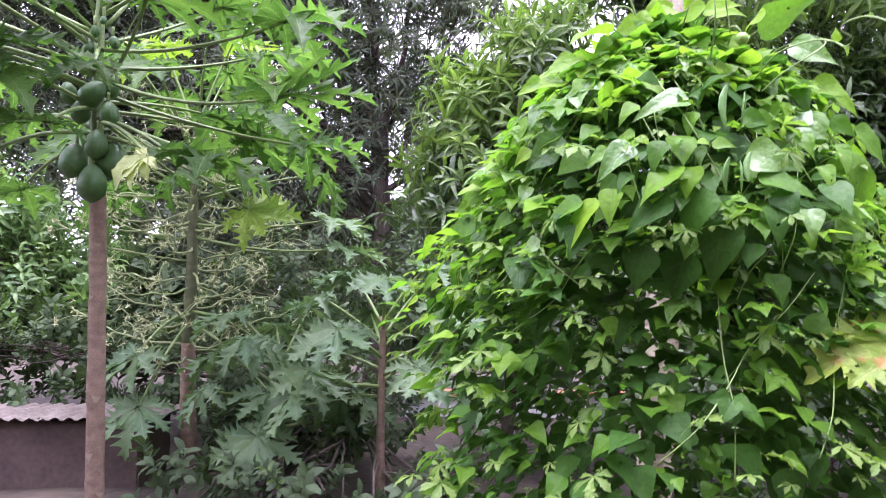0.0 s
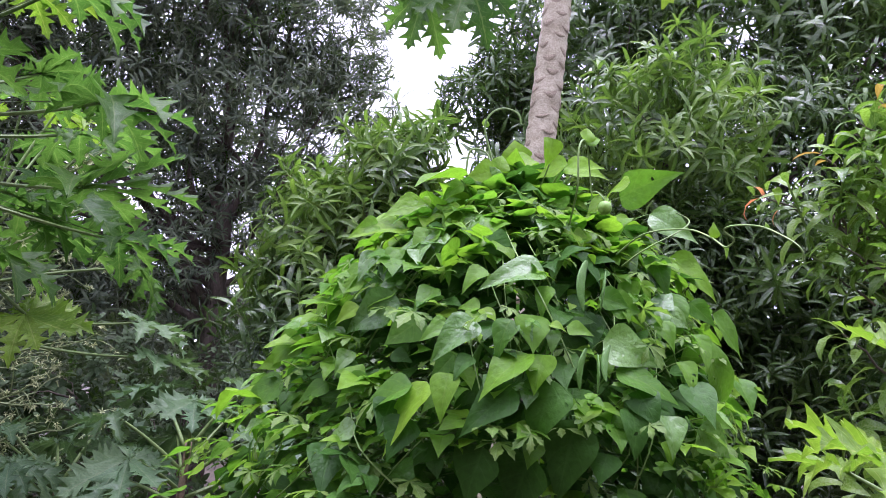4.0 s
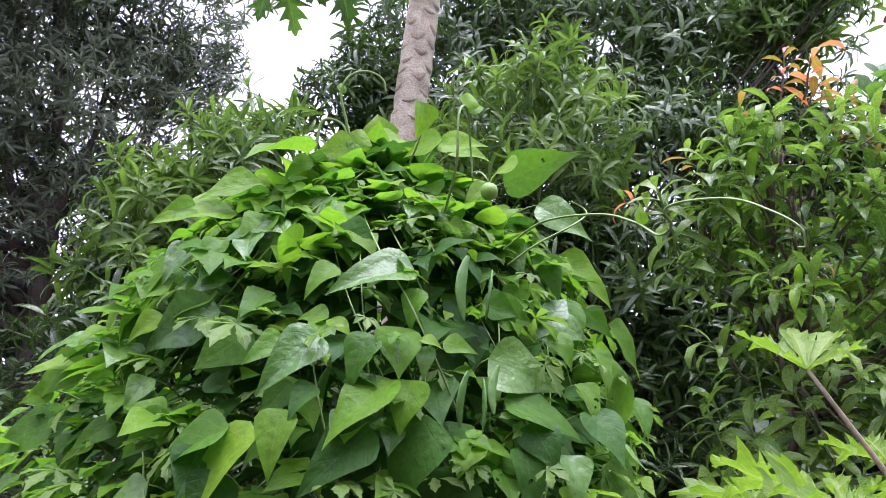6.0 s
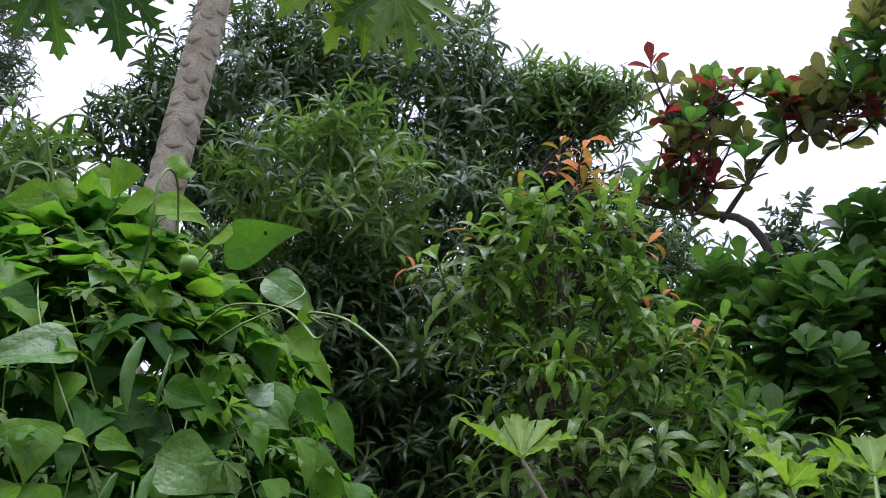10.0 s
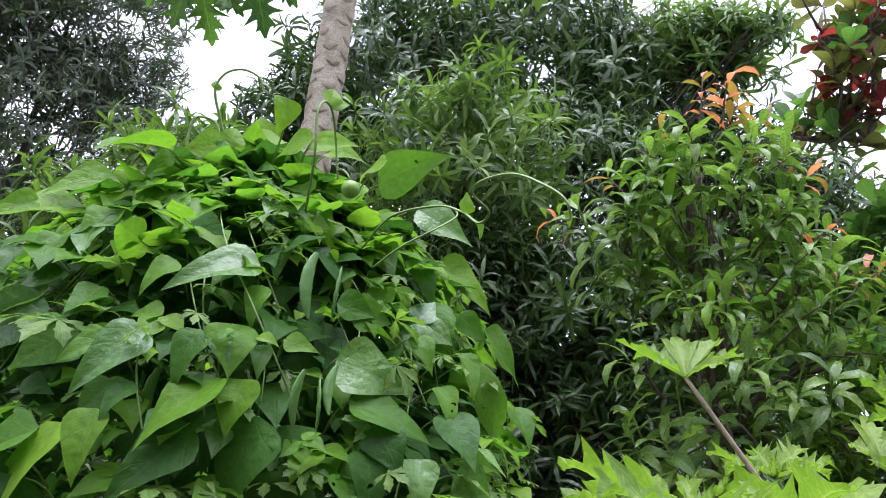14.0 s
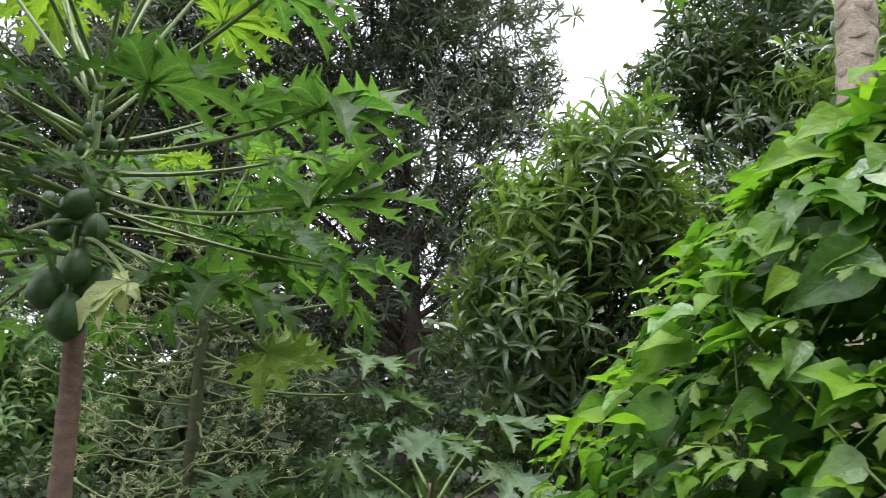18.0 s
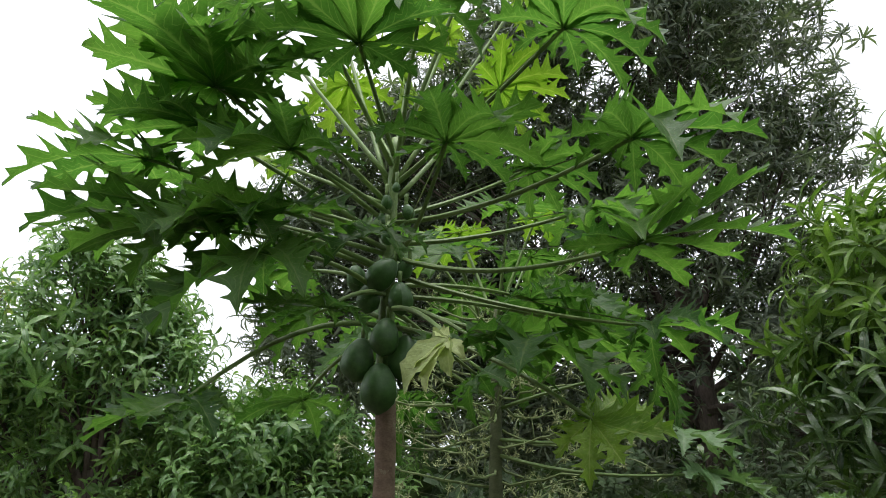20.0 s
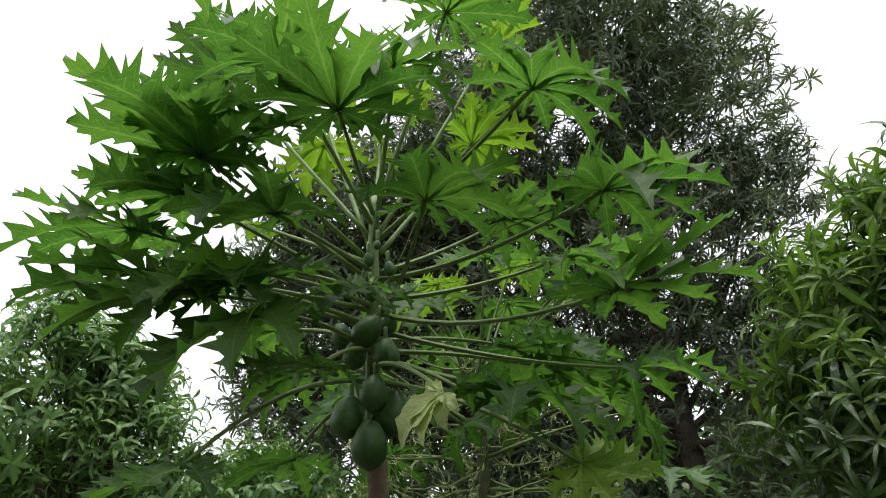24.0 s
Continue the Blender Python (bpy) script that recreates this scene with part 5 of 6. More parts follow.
# two bright young papayas beside the vine
yng = thing("young_papaya", "young papaya plant with bright crinkled leaves", "papaya plant", "young papayas", at=(1.72, 1.78, 0))
papaya_trunk(yng, [(1.74, 1.77, -0.03), (1.8, 1.75, 0.7), (1.88, 1.72, 1.38)], 0.024, 0.008, M_PETIOLE, 8, 8)
papaya_leaf(yng, (1.86, 1.73, 1.33), (1.60, 1.97, 1.87), 0.18, (0.5, 0.75, 0.32), (-0.22, -0.3, 0.9), M_PAPAYA_YOUNG, 0.0, 0, True, M_PETIOLE_RED, 0.006)
papaya_leaf(yng, (1.86, 1.71, 1.33), (1.24, 1.62, 1.61), 0.22, (-0.9, -0.1, -0.02), (0.05, -0.12, 1), M_PAPAYA_YOUNG, 0.03, 1, True, None, 0.006)
papaya_leaf(yng, (1.86, 1.70, 1.33), (1.4, 1.55, 1.62), 0.20, (-0.5, -0.6, 0.1), (0, -0.1, 1), M_PAPAYA_YOUNG, 0.02, 2, True, None, 0.006)
papaya_leaf(yng, (1.90, 1.70, 1.33), (1.80, 1.66, 1.69), 0.17, (0.55, -0.4, 0.12), (-0.1, -0.25, 1), M_PAPAYA_YOUNG, 0.0, 0, True, None, 0.006)
papaya_leaf(yng, (1.90, 1.74, 1.33), (1.97, 2.05, 1.66), 0.19, (0.5, 0.6, 0.1), (0, 0, 1), M_PAPAYA_YOUNG, 0.0, 1, True, None, 0.006)
papaya_leaf(yng, (1.84, 1.74, 1.28), (1.46, 2.0, 1.58), 0.17, (-0.6, 0.4, -0.05), (0, 0, 1), M_PAPAYA_YOUNG, 0.02, 2, True, None, 0.006)
papaya_leaf(yng, (1.84, 1.70, 1.2), (1.25, 1.72, 1.38), 0.2, (-0.9, 0.0, -0.5), (-0.4, 0, 0.9), M_PAPAYA_OLD, 0.06, 0, False, None, 0.006, "leaf with dry brown edges")
papaya_leaf(yng, (1.83, 1.70, 1.15), (1.10, 1.80, 1.36), 0.24, (-0.9, 0.1, -0.12), (-0.2, -0.6, 0.8), M_PAPAYA_DRY, 0.03, 1, False, None, 0.006, "leaf with dry brown edges")
yng2 = thing("young_papaya", "young papaya plant with bright crinkled leaves", "papaya plant", "young papayas", at=(2.06, 1.42, 0))
papaya_trunk(yng2, [(2.02, 1.44, -0.03), (2.0, 1.45, 0.8), (2.03, 1.44, 1.5), (2.05, 1.44, 1.66)], 0.022, 0.005, M_PETIOLE, 8, 9)
papaya_leaf(yng2, (2.03, 1.44, 1.6), (1.98, 1.55, 1.84), 0.17, (-0.5, 0.5, 0.45), (0.2, -0.5, 0.7), M_PAPAYA_YOUNG, 0.0, 0, True, None, 0.006)
papaya_leaf(yng2, (2.03, 1.44, 1.58), (1.82, 1.56, 1.74), 0.18, (-0.7, 0.2, 0.3), (0.3, -0.3, 0.8), M_PAPAYA_YOUNG, 0.0, 1, True, None, 0.006)
papaya_leaf(yng2, (2.1, 1.42, 1.7), (2.3, 1.5, 1.88), 0.2, (0.7, 0.3, 0.3), (-0.2, -0.3, 0.9), M_PAPAYA_YOUNG, 0.0, 2, True, None, 0.006)
papaya_leaf(yng2, (2.12, 1.42, 1.74), (2.2, 1.3, 1.9), 0.18, (0.3, -0.7, 0.3), (0, 0, 1), M_PAPAYA_YOUNG, 0.0, 0, True, None, 0.006)


# ---- the bean vine mound ----
vine = thing("bean_vine", "dense climbing bean vine heaped into a tall green mound", "vine", at=(0.72, 2.42, 0))
BEAN_T = [blade(P_BEAN, fd, dr, 0.07, s, 5, tw) for s, (fd, dr, tw) in enumerate(((0.25, 0.5, 0.0), (0.42, 0.8, 0.25), (0.15, 0.35, -0.25), (0.5, 0.6, 0.15), (0.2, 0.95, -0.15), (0.35, 0.25, 0.35)))]
BEAN_C = [blade(P_BEAN[::2], 0.25, d, 0.05, s, 3, 0.1) for s, d in enumerate((0.4, 0.7, 0.5, 0.9))]
BEAN_M = {k: [quad_mesh("leaf", *t, m) for t in BEAN_T] for k, m in (("m", M_BEAN), ("b", M_BEAN_YOUNG), ("p", M_BEAN_PALE), ("d", M_BEAN_DARK))}
CX, CY = 0.72, 2.42
ZS = [0, 0.6, 1.1, 1.4, 1.65, 1.83, 2.0, 2.13, 2.22, 2.29, 2.33]
RS = [0.58, 0.70, 0.72, 0.70, 0.64, 0.57, 0.48, 0.37, 0.25, 0.12, 0.02]


def mound(az, z):
    """Radius of the heap at an angle and a height."""
    return np.interp(z, ZS, RS) * (1 - 0.06 * np.maximum(0, -np.sin(az)) + 0.05 * np.sin(3 * az + 4 * z) + 0.035 * np.sin(7 * az - 9 * z)
                                     - 0.26 * np.exp(-((az - 4.65) / 0.5) ** 2 - ((z - 1.42) / 0.2) ** 2) + 0.22 * np.exp(-((az - 2.5) / 0.55) ** 2 - ((z - 1.5) / 0.28) ** 2))


hero_count = [0]


def hero(base, tip, w, tone, face):
    """A single large leaf from its base to its tip, w wide, its upper side turned to face, with a short stalk into the heap."""
    b, d = np.array(base), np.array(tip) - np.array(base)
    ln = np.linalg.norm(d)
    out = np.array([base[0] - CX, base[1] - CY, 0.0]); out = out / max(np.linalg.norm(out), 0.05)
    k = hero_count[0]; hero_count[0] += 1
    P, X, Y, Z = frames(b[None], d[None], np.array([face]), ln)
    X = X * (0.94 * w / ln / 0.8)
    put("leaf", BEAN_M[tone][k % 6], vine, "", matrix_of((P, X, Y, Z), 0))
    put("leaf_stalk", tube("leaf_stalk", bend(b, b - out * 0.09 - np.array([0, 0, 0.05]), 0.01, 5), np.linspace(0.0013, 0.0018, 5), M_VINE, 5), vine)


# tone d serves dark old leaves and paints the shaded lower front
hero((0.754, 1.878, 1.827), (0.875, 1.832, 1.785), 0.111, 'p', (-0.24, -0.92, 0.31))
hero((0.340, 2.043, 1.880), (0.200, 2.109, 1.820), 0.100, 'p', (-0.51, -0.81, 0.31))
hero((0.382, 1.976, 1.846), (0.298, 1.973, 1.784), 0.106, 'm', (-0.21, -0.92, 0.33))
hero((0.470, 1.878, 1.840), (0.369, 1.854, 1.759), 0.084, 'p', (-0.26, -0.79, 0.56))
hero((0.537, 1.856, 1.848), (0.491, 1.815, 1.770), 0.063, 'm', (-0.42, -0.68, 0.61))
hero((0.581, 1.854, 1.861), (0.576, 1.814, 1.782), 0.084, 'm', (-0.14, -0.88, 0.46))
hero((0.570, 1.831, 1.780), (0.449, 1.790, 1.700), 0.097, 'b', (-0.40, -0.42, 0.82))
hero((0.603, 1.833, 1.781), (0.566, 1.793, 1.710), 0.072, 'b', (-0.42, -0.68, 0.60))
hero((0.380, 1.886, 1.710), (0.289, 1.884, 1.567), 0.100, 'b', (-0.69, -0.56, 0.45))
hero((0.419, 1.863, 1.730), (0.391, 1.819, 1.640), 0.067, 'b', (-0.46, -0.73, 0.50))
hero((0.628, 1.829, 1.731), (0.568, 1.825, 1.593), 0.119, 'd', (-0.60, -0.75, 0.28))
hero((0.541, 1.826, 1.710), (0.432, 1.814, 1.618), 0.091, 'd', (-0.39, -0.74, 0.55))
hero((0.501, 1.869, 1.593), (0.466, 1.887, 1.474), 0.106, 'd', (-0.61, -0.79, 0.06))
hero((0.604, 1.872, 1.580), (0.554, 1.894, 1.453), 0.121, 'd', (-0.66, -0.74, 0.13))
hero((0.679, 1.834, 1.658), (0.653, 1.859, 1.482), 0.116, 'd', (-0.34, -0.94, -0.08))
hero((0.626, 1.911, 1.965), (0.473, 1.906, 1.936), 0.099, 'p', (-0.11, -0.70, 0.71))
hero((0.429, 2.085, 2.064), (0.385, 2.046, 1.968), 0.072, 'p', (-0.58, -0.63, 0.52))
hero((0.515, 2.099, 2.122), (0.465, 2.067, 2.024), 0.073, 'p', (-0.63, -0.58, 0.51))
hero((0.407, 2.189, 2.154), (0.289, 2.146, 2.112), 0.085, 'b', (0.05, -0.77, 0.63))
hero((0.458, 2.224, 2.181), (0.388, 2.181, 2.077), 0.085, 'b', (-0.29, -0.80, 0.52))
hero((0.473, 2.118, 2.130), (0.431, 2.090, 2.050), 0.062, 'b', (-0.21, -0.89, 0.41))
hero((0.715, 2.417, 2.382), (0.698, 2.411, 2.454), 0.099, 'b', (-0.28, -0.95, -0.15))
hero((0.895, 2.108, 2.220), (0.948, 1.941, 2.259), 0.108, 'm', (-0.93, -0.33, -0.18))
hero((1.020, 2.177, 2.208), (1.127, 2.109, 2.130), 0.101, 'p', (-0.41, -0.89, 0.21))
hero((0.893, 2.099, 2.089), (0.921, 2.050, 2.021), 0.086, 'p', (-0.32, -0.83, 0.46))
hero((1.071, 2.173, 2.089), (1.170, 2.066, 1.995), 0.100, 'b', (-0.35, -0.78, 0.52))
hero((0.674, 1.957, 2.023), (0.652, 1.935, 1.950), 0.050, 'p', (-0.56, -0.73, 0.38))
hero((0.791, 1.936, 1.915), (0.875, 1.922, 1.908), 0.078, 'm', (-0.14, -0.96, 0.26))
hero((1.070, 2.013, 1.856), (1.238, 2.050, 1.678), 0.100, 'm', (0.35, -0.93, 0.14))
hero((1.143, 2.078, 1.939), (1.265, 2.105, 1.830), 0.100, 'm', (0.34, -0.93, 0.14))
hero((0.773, 1.855, 1.764), (0.898, 1.794, 1.720), 0.093, 'm', (-0.13, -0.74, 0.66))
hero((0.876, 1.819, 1.680), (0.861, 1.760, 1.608), 0.067, 'p', (-0.10, -0.76, 0.64))
hero((0.950, 1.833, 1.659), (1.037, 1.833, 1.605), 0.084, 'p', (0.10, -0.98, 0.16))
hero((0.287, 2.026, 1.711), (0.211, 2.030, 1.647), 0.072, 'm', (-0.31, -0.90, 0.31))
hero((0.141, 2.285, 1.801), (0.035, 2.317, 1.722), 0.087, 'b', (-0.46, -0.85, 0.27))
hero((0.756, 2.142, 2.291), (0.823, 2.052, 2.275), 0.072, 'b', (-0.75, -0.60, 0.28))
hero((0.600, 2.243, 2.290), (0.506, 2.208, 2.243), 0.073, 'b', (0.22, -0.94, 0.26))
hero((0.574, 2.184, 2.203), (0.521, 2.163, 2.134), 0.063, 'm', (-0.15, -0.91, 0.39))
hero((0.777, 2.051, 2.104), (0.732, 2.039, 2.045), 0.063, 'b', (-0.33, -0.85, 0.42))
hero((0.290, 2.171, 2.083), (0.226, 2.129, 2.051), 0.053, 'b', (0.35, -0.85, 0.39))
hero((0.996, 2.030, 1.967), (0.999, 1.966, 1.860), 0.080, 'm', (-0.12, -0.85, 0.51))
hero((0.350, 1.896, 1.639), (0.309, 1.873, 1.556), 0.080, 'd', (-0.34, -0.85, 0.40))
hero((0.221, 2.061, 1.570), (0.196, 1.955, 1.484), 0.096, 'd', (-0.16, -0.60, 0.78))
hero((0.796, 1.825, 1.690), (0.789, 1.769, 1.596), 0.082, 'd', (-0.06, -0.85, 0.52))
hero((0.109, 2.275, 1.690), (-0.001, 2.335, 1.626), 0.090, 'm', (-0.57, -0.79, 0.23))
hero((0.489, 2.181, 2.230), (0.348, 2.091, 2.207), 0.100, 'b', (-0.08, -0.13, 0.99))
hero((0.497, 2.193, 2.224), (0.439, 2.195, 2.177), 0.048, 'b', (-0.28, -0.91, 0.30))
hero((0.359, 2.185, 2.089), (0.212, 2.124, 2.046), 0.100, 'b', (-0.06, -0.49, 0.87))
hero((0.473, 2.077, 2.076), (0.565, 1.998, 1.988), 0.096, 'm', (0.26, -0.57, 0.78))
hero((0.418, 2.095, 2.067), (0.343, 2.050, 1.999), 0.071, 'm', (-0.35, -0.56, 0.75))
hero((0.528, 2.035, 2.052), (0.590, 1.980, 2.010), 0.072, 'd', (-0.45, -0.80, 0.39))
hero((0.294, 2.164, 2.010), (0.240, 2.115, 1.942), 0.064, 'p', (-0.29, -0.65, 0.70))
hero((0.266, 2.176, 1.973), (0.168, 2.199, 1.915), 0.074, 'b', (-0.51, -0.57, 0.64))
hero((0.267, 2.143, 1.936), (0.192, 2.159, 1.896), 0.055, 'b', (-0.47, -0.62, 0.63))
hero((0.346, 2.070, 1.951), (0.282, 2.052, 1.907), 0.051, 'p', (-0.22, -0.75, 0.62))
hero((0.339, 2.103, 2.012), (0.290, 2.068, 1.960), 0.051, 'm', (-0.25, -0.67, 0.70))
hero((0.593, 2.228, 2.290), (0.578, 2.238, 2.246), 0.054, 'p', (-0.49, -0.87, -0.02))
hero((0.641, 2.273, 2.265), (0.599, 2.250, 2.165), 0.071, 'p', (-0.62, -0.67, 0.41))
hero((0.610, 2.252, 2.290), (0.623, 2.254, 2.351), 0.061, 'b', (-0.09, -0.99, 0.05))
hero((0.752, 2.371, 2.377), (0.627, 2.337, 2.313), 0.092, 'b', (-0.21, -0.64, 0.74))
hero((0.750, 2.116, 2.289), (0.680, 2.198, 2.273), 0.070, 'b', (-0.74, -0.55, 0.39))
hero((0.734, 2.409, 2.351), (0.661, 2.388, 2.254), 0.079, 'b', (-0.48, -0.71, 0.52))
hero((0.741, 2.327, 2.303), (0.678, 2.304, 2.187), 0.086, 'b', (-0.70, -0.51, 0.49))
hero((0.800, 2.180, 2.289), (0.857, 2.100, 2.277), 0.063, 'b', (-0.56, -0.50, 0.66))
hero((0.858, 1.983, 2.220), (0.807, 2.059, 2.207), 0.060, 'b', (-0.73, -0.40, 0.56))
hero((0.854, 2.198, 2.196), (0.745, 2.172, 2.174), 0.072, 'b', (0.02, -0.70, 0.71))
hero((0.995, 2.117, 2.079), (1.014, 2.055, 1.976), 0.078, 'm', (-0.18, -0.86, 0.48))
hero((1.042, 1.997, 1.873), (1.054, 1.926, 1.793), 0.069, 'm', (0.14, -0.73, 0.67))
hero((1.078, 2.077, 1.964), (1.140, 2.049, 1.907), 0.057, 'm', (-0.21, -0.95, 0.24))
hero((1.011, 2.038, 1.973), (1.008, 2.001, 1.900), 0.052, 'm', (-0.02, -0.89, 0.46))
hero((0.809, 1.835, 1.726), (0.833, 1.768, 1.665), 0.080, 'd', (-0.31, -0.70, 0.65))
hero((0.960, 1.878, 1.753), (0.966, 1.791, 1.668), 0.087, 'd', (-0.31, -0.67, 0.67))
hero((0.560, 1.847, 1.842), (0.575, 1.817, 1.796), 0.045, 'p', (0.00, -0.83, 0.55))
hero((0.628, 1.846, 1.834), (0.616, 1.823, 1.786), 0.035, 'p', (-0.35, -0.81, 0.47))
hero((0.661, 1.855, 1.846), (0.707, 1.820, 1.832), 0.038, 'm', (-0.39, -0.73, 0.56))
hero((0.619, 1.847, 1.846), (0.645, 1.817, 1.836), 0.026, 'b', (-0.37, -0.56, 0.74))
hero((0.151, 2.258, 1.836), (0.051, 2.234, 1.814), 0.067, 'p', (-0.11, -0.40, 0.91))
hero((0.131, 2.290, 1.792), (0.049, 2.272, 1.773), 0.055, 'b', (-0.13, -0.40, 0.91))
hero((0.099, 2.323, 1.742), (0.040, 2.323, 1.718), 0.045, 'b', (-0.14, -0.93, 0.33))
hero((0.248, 2.112, 1.769), (0.209, 2.075, 1.720), 0.047, 'p', (-0.13, -0.75, 0.65))
hero((0.206, 2.146, 1.696), (0.141, 2.142, 1.648), 0.052, 'm', (-0.22, -0.91, 0.36))
hero((0.355, 1.907, 1.702), (0.240, 1.962, 1.636), 0.092, 'm', (-0.59, -0.43, 0.68))
hero((0.262, 2.002, 1.612), (0.182, 2.031, 1.569), 0.061, 'p', (-0.53, -0.65, 0.55))
hero((0.323, 1.932, 1.670), (0.291, 1.883, 1.606), 0.074, 'd', (-0.18, -0.74, 0.65))
hero((0.420, 2.045, 2.004), (0.451, 2.009, 1.932), 0.055, 'm', (0.38, -0.75, 0.55))
hero((0.887, 2.017, 1.987), (0.856, 1.993, 1.907), 0.057, 'm', (-0.59, -0.68, 0.43))
hero((0.808, 1.991, 2.003), (0.741, 1.978, 1.952), 0.055, 'd', (-0.35, -0.69, 0.64))
hero((0.766, 1.933, 1.927), (0.841, 1.915, 1.913), 0.064, 'm', (-0.18, -0.95, 0.25))
hero((0.504, 1.962, 1.967), (0.443, 1.931, 1.917), 0.054, 'm', (-0.22, -0.69, 0.69))
hero((0.407, 2.003, 1.917), (0.353, 1.962, 1.860), 0.057, 'm', (-0.33, -0.59, 0.74))
hero((0.332, 2.071, 1.921), (0.261, 2.062, 1.874), 0.055, 'b', (-0.35, -0.67, 0.66))
hero((0.258, 2.122, 1.873), (0.196, 2.117, 1.834), 0.047, 'b', (-0.31, -0.76, 0.58))
hero((0.325, 2.000, 1.768), (0.366, 1.968, 1.752), 0.040, 'd', (-0.37, -0.75, 0.55))
hero((0.926, 1.956, 1.889), (0.942, 1.903, 1.826), 0.053, 'm', (-0.25, -0.77, 0.59))
hero((0.627, 1.892, 1.931), (0.598, 1.867, 1.863), 0.050, 'm', (-0.58, -0.66, 0.48))
hero((0.425, 1.914, 1.835), (0.358, 1.892, 1.794), 0.052, 'm', (-0.16, -0.73, 0.66))
hero((0.953, 2.260, 2.211), (0.996, 2.201, 2.149), 0.062, 'b', (-0.22, -0.78, 0.59))
hero((0.807, 2.241, 2.273), (0.743, 2.227, 2.194), 0.066, 'm', (-0.53, -0.67, 0.53))
hero((0.875, 2.143, 2.226), (0.812, 2.135, 2.164), 0.057, 'b', (-0.35, -0.81, 0.46))
hero((0.549, 2.245, 2.253), (0.529, 2.229, 2.183), 0.053, 'm', (-0.43, -0.85, 0.31))
hero((0.457, 1.852, 1.768), (0.413, 1.817, 1.726), 0.044, 'd', (-0.18, -0.66, 0.73))
hero((0.503, 1.832, 1.732), (0.473, 1.804, 1.693), 0.036, 'd', (-0.41, -0.55, 0.72))
hero((0.746, 1.826, 1.598), (0.717, 1.809, 1.540), 0.075, 'd', (-0.61, -0.62, 0.50))
hero((0.952, 1.902, 1.799), (0.959, 1.843, 1.734), 0.056, 'm', (-0.08, -0.74, 0.67))
hero((0.978, 1.857, 1.683), (1.045, 1.848, 1.668), 0.044, 'm', (-0.03, -0.91, 0.42))
hero((1.326, 2.247, 1.795), (1.330, 2.155, 1.710), 0.080, 'm', (-0.00, -0.68, 0.73))

# leaves over the whole heap: the outer ones singly, the inner ones joined
def heap_frames(n, lo, hi, size, zmin, tipdown, r, front=False):
    z = zmin + (2.33 - zmin) * (1 - r.uniform(0, 1, n) ** 1.15)
    az = r.uniform(math.pi * 0.84, math.pi * 2.05, n) if front else r.uniform(0, 2 * math.pi, n)
    rr = mound(az, z) * r.uniform(lo, hi, n)
    top = z > 2.2
    rr = np.where(top, mound(az, z) * np.sqrt(r.uniform(0, 1, n)), rr)
    out = np.stack([np.cos(az), np.sin(az), 0 * az], 1)
    P = np.array([CX, CY, 0]) + out * rr[:, None] + np.stack([0 * z, 0 * z, z], 1)
    tang = np.stack([-np.sin(az), np.cos(az), 0 * az], 1)
    D = out * r.uniform(0.5, 1.0, (n, 1)) + tang * r.normal(0, 0.5, (n, 1)) + np.stack([0 * z, 0 * z, -tipdown * r.uniform(-0.1, 0.75, n) + 0.45 * top], 1) + r.normal(0, 0.22, (n, 3))
    N = out * 0.25 + np.array([0, 0, 0.95]) + r.normal(0, 0.27, (n, 3))
    S = size * r.uniform(0.45, 1.4, n)
    return frames(P, D, N, S), z


rb = np.random.default_rng(21)
# leaves in threes on short stalks
n3 = 300
(P3, X3, Y3, Z3), zz = heap_frames(n3, 0.94, 1.07, 0.06, 1.2, 0.9, rb, True)
low = np.arange(n3) >= 235
zz[low] -= 0.75 * np.clip(1.95 - zz[low], 0, 1); P3[low, 2] = zz[low]
for i in range(n3):
    # younger tones above, darker below: the heap's shading by height put into leaf tone
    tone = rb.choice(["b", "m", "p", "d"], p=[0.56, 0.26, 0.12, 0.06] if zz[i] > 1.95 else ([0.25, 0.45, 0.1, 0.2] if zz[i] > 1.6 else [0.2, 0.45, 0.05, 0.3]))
    x, y, z = X3[i], Y3[i], Z3[i]
    for ang, k in ((0, 1.0), (1.25, 0.85), (-1.25, 0.85)):
        c, s = math.cos(ang), math.sin(ang)
        yy, xx = y * c + x * s, x * c - y * s
        nn = unit((z + 0.3 * rb.normal(0, 1, 3) * np.linalg.norm(z) * 0.6 - 0.25 * yy)[None])
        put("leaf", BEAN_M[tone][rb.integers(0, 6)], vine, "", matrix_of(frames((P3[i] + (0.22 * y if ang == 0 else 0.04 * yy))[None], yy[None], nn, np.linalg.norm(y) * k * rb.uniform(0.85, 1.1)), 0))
# inner layers take the dark leaf, shade inside the heap put into colour
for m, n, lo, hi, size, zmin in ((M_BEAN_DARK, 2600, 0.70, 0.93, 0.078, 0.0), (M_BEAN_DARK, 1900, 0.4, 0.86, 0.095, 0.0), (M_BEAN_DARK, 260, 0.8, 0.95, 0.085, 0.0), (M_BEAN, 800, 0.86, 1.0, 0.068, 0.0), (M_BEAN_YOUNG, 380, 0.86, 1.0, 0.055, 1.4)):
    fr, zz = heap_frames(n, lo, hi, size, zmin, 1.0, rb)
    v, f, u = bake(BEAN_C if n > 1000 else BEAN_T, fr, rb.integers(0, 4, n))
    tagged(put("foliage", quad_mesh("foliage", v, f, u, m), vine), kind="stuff")
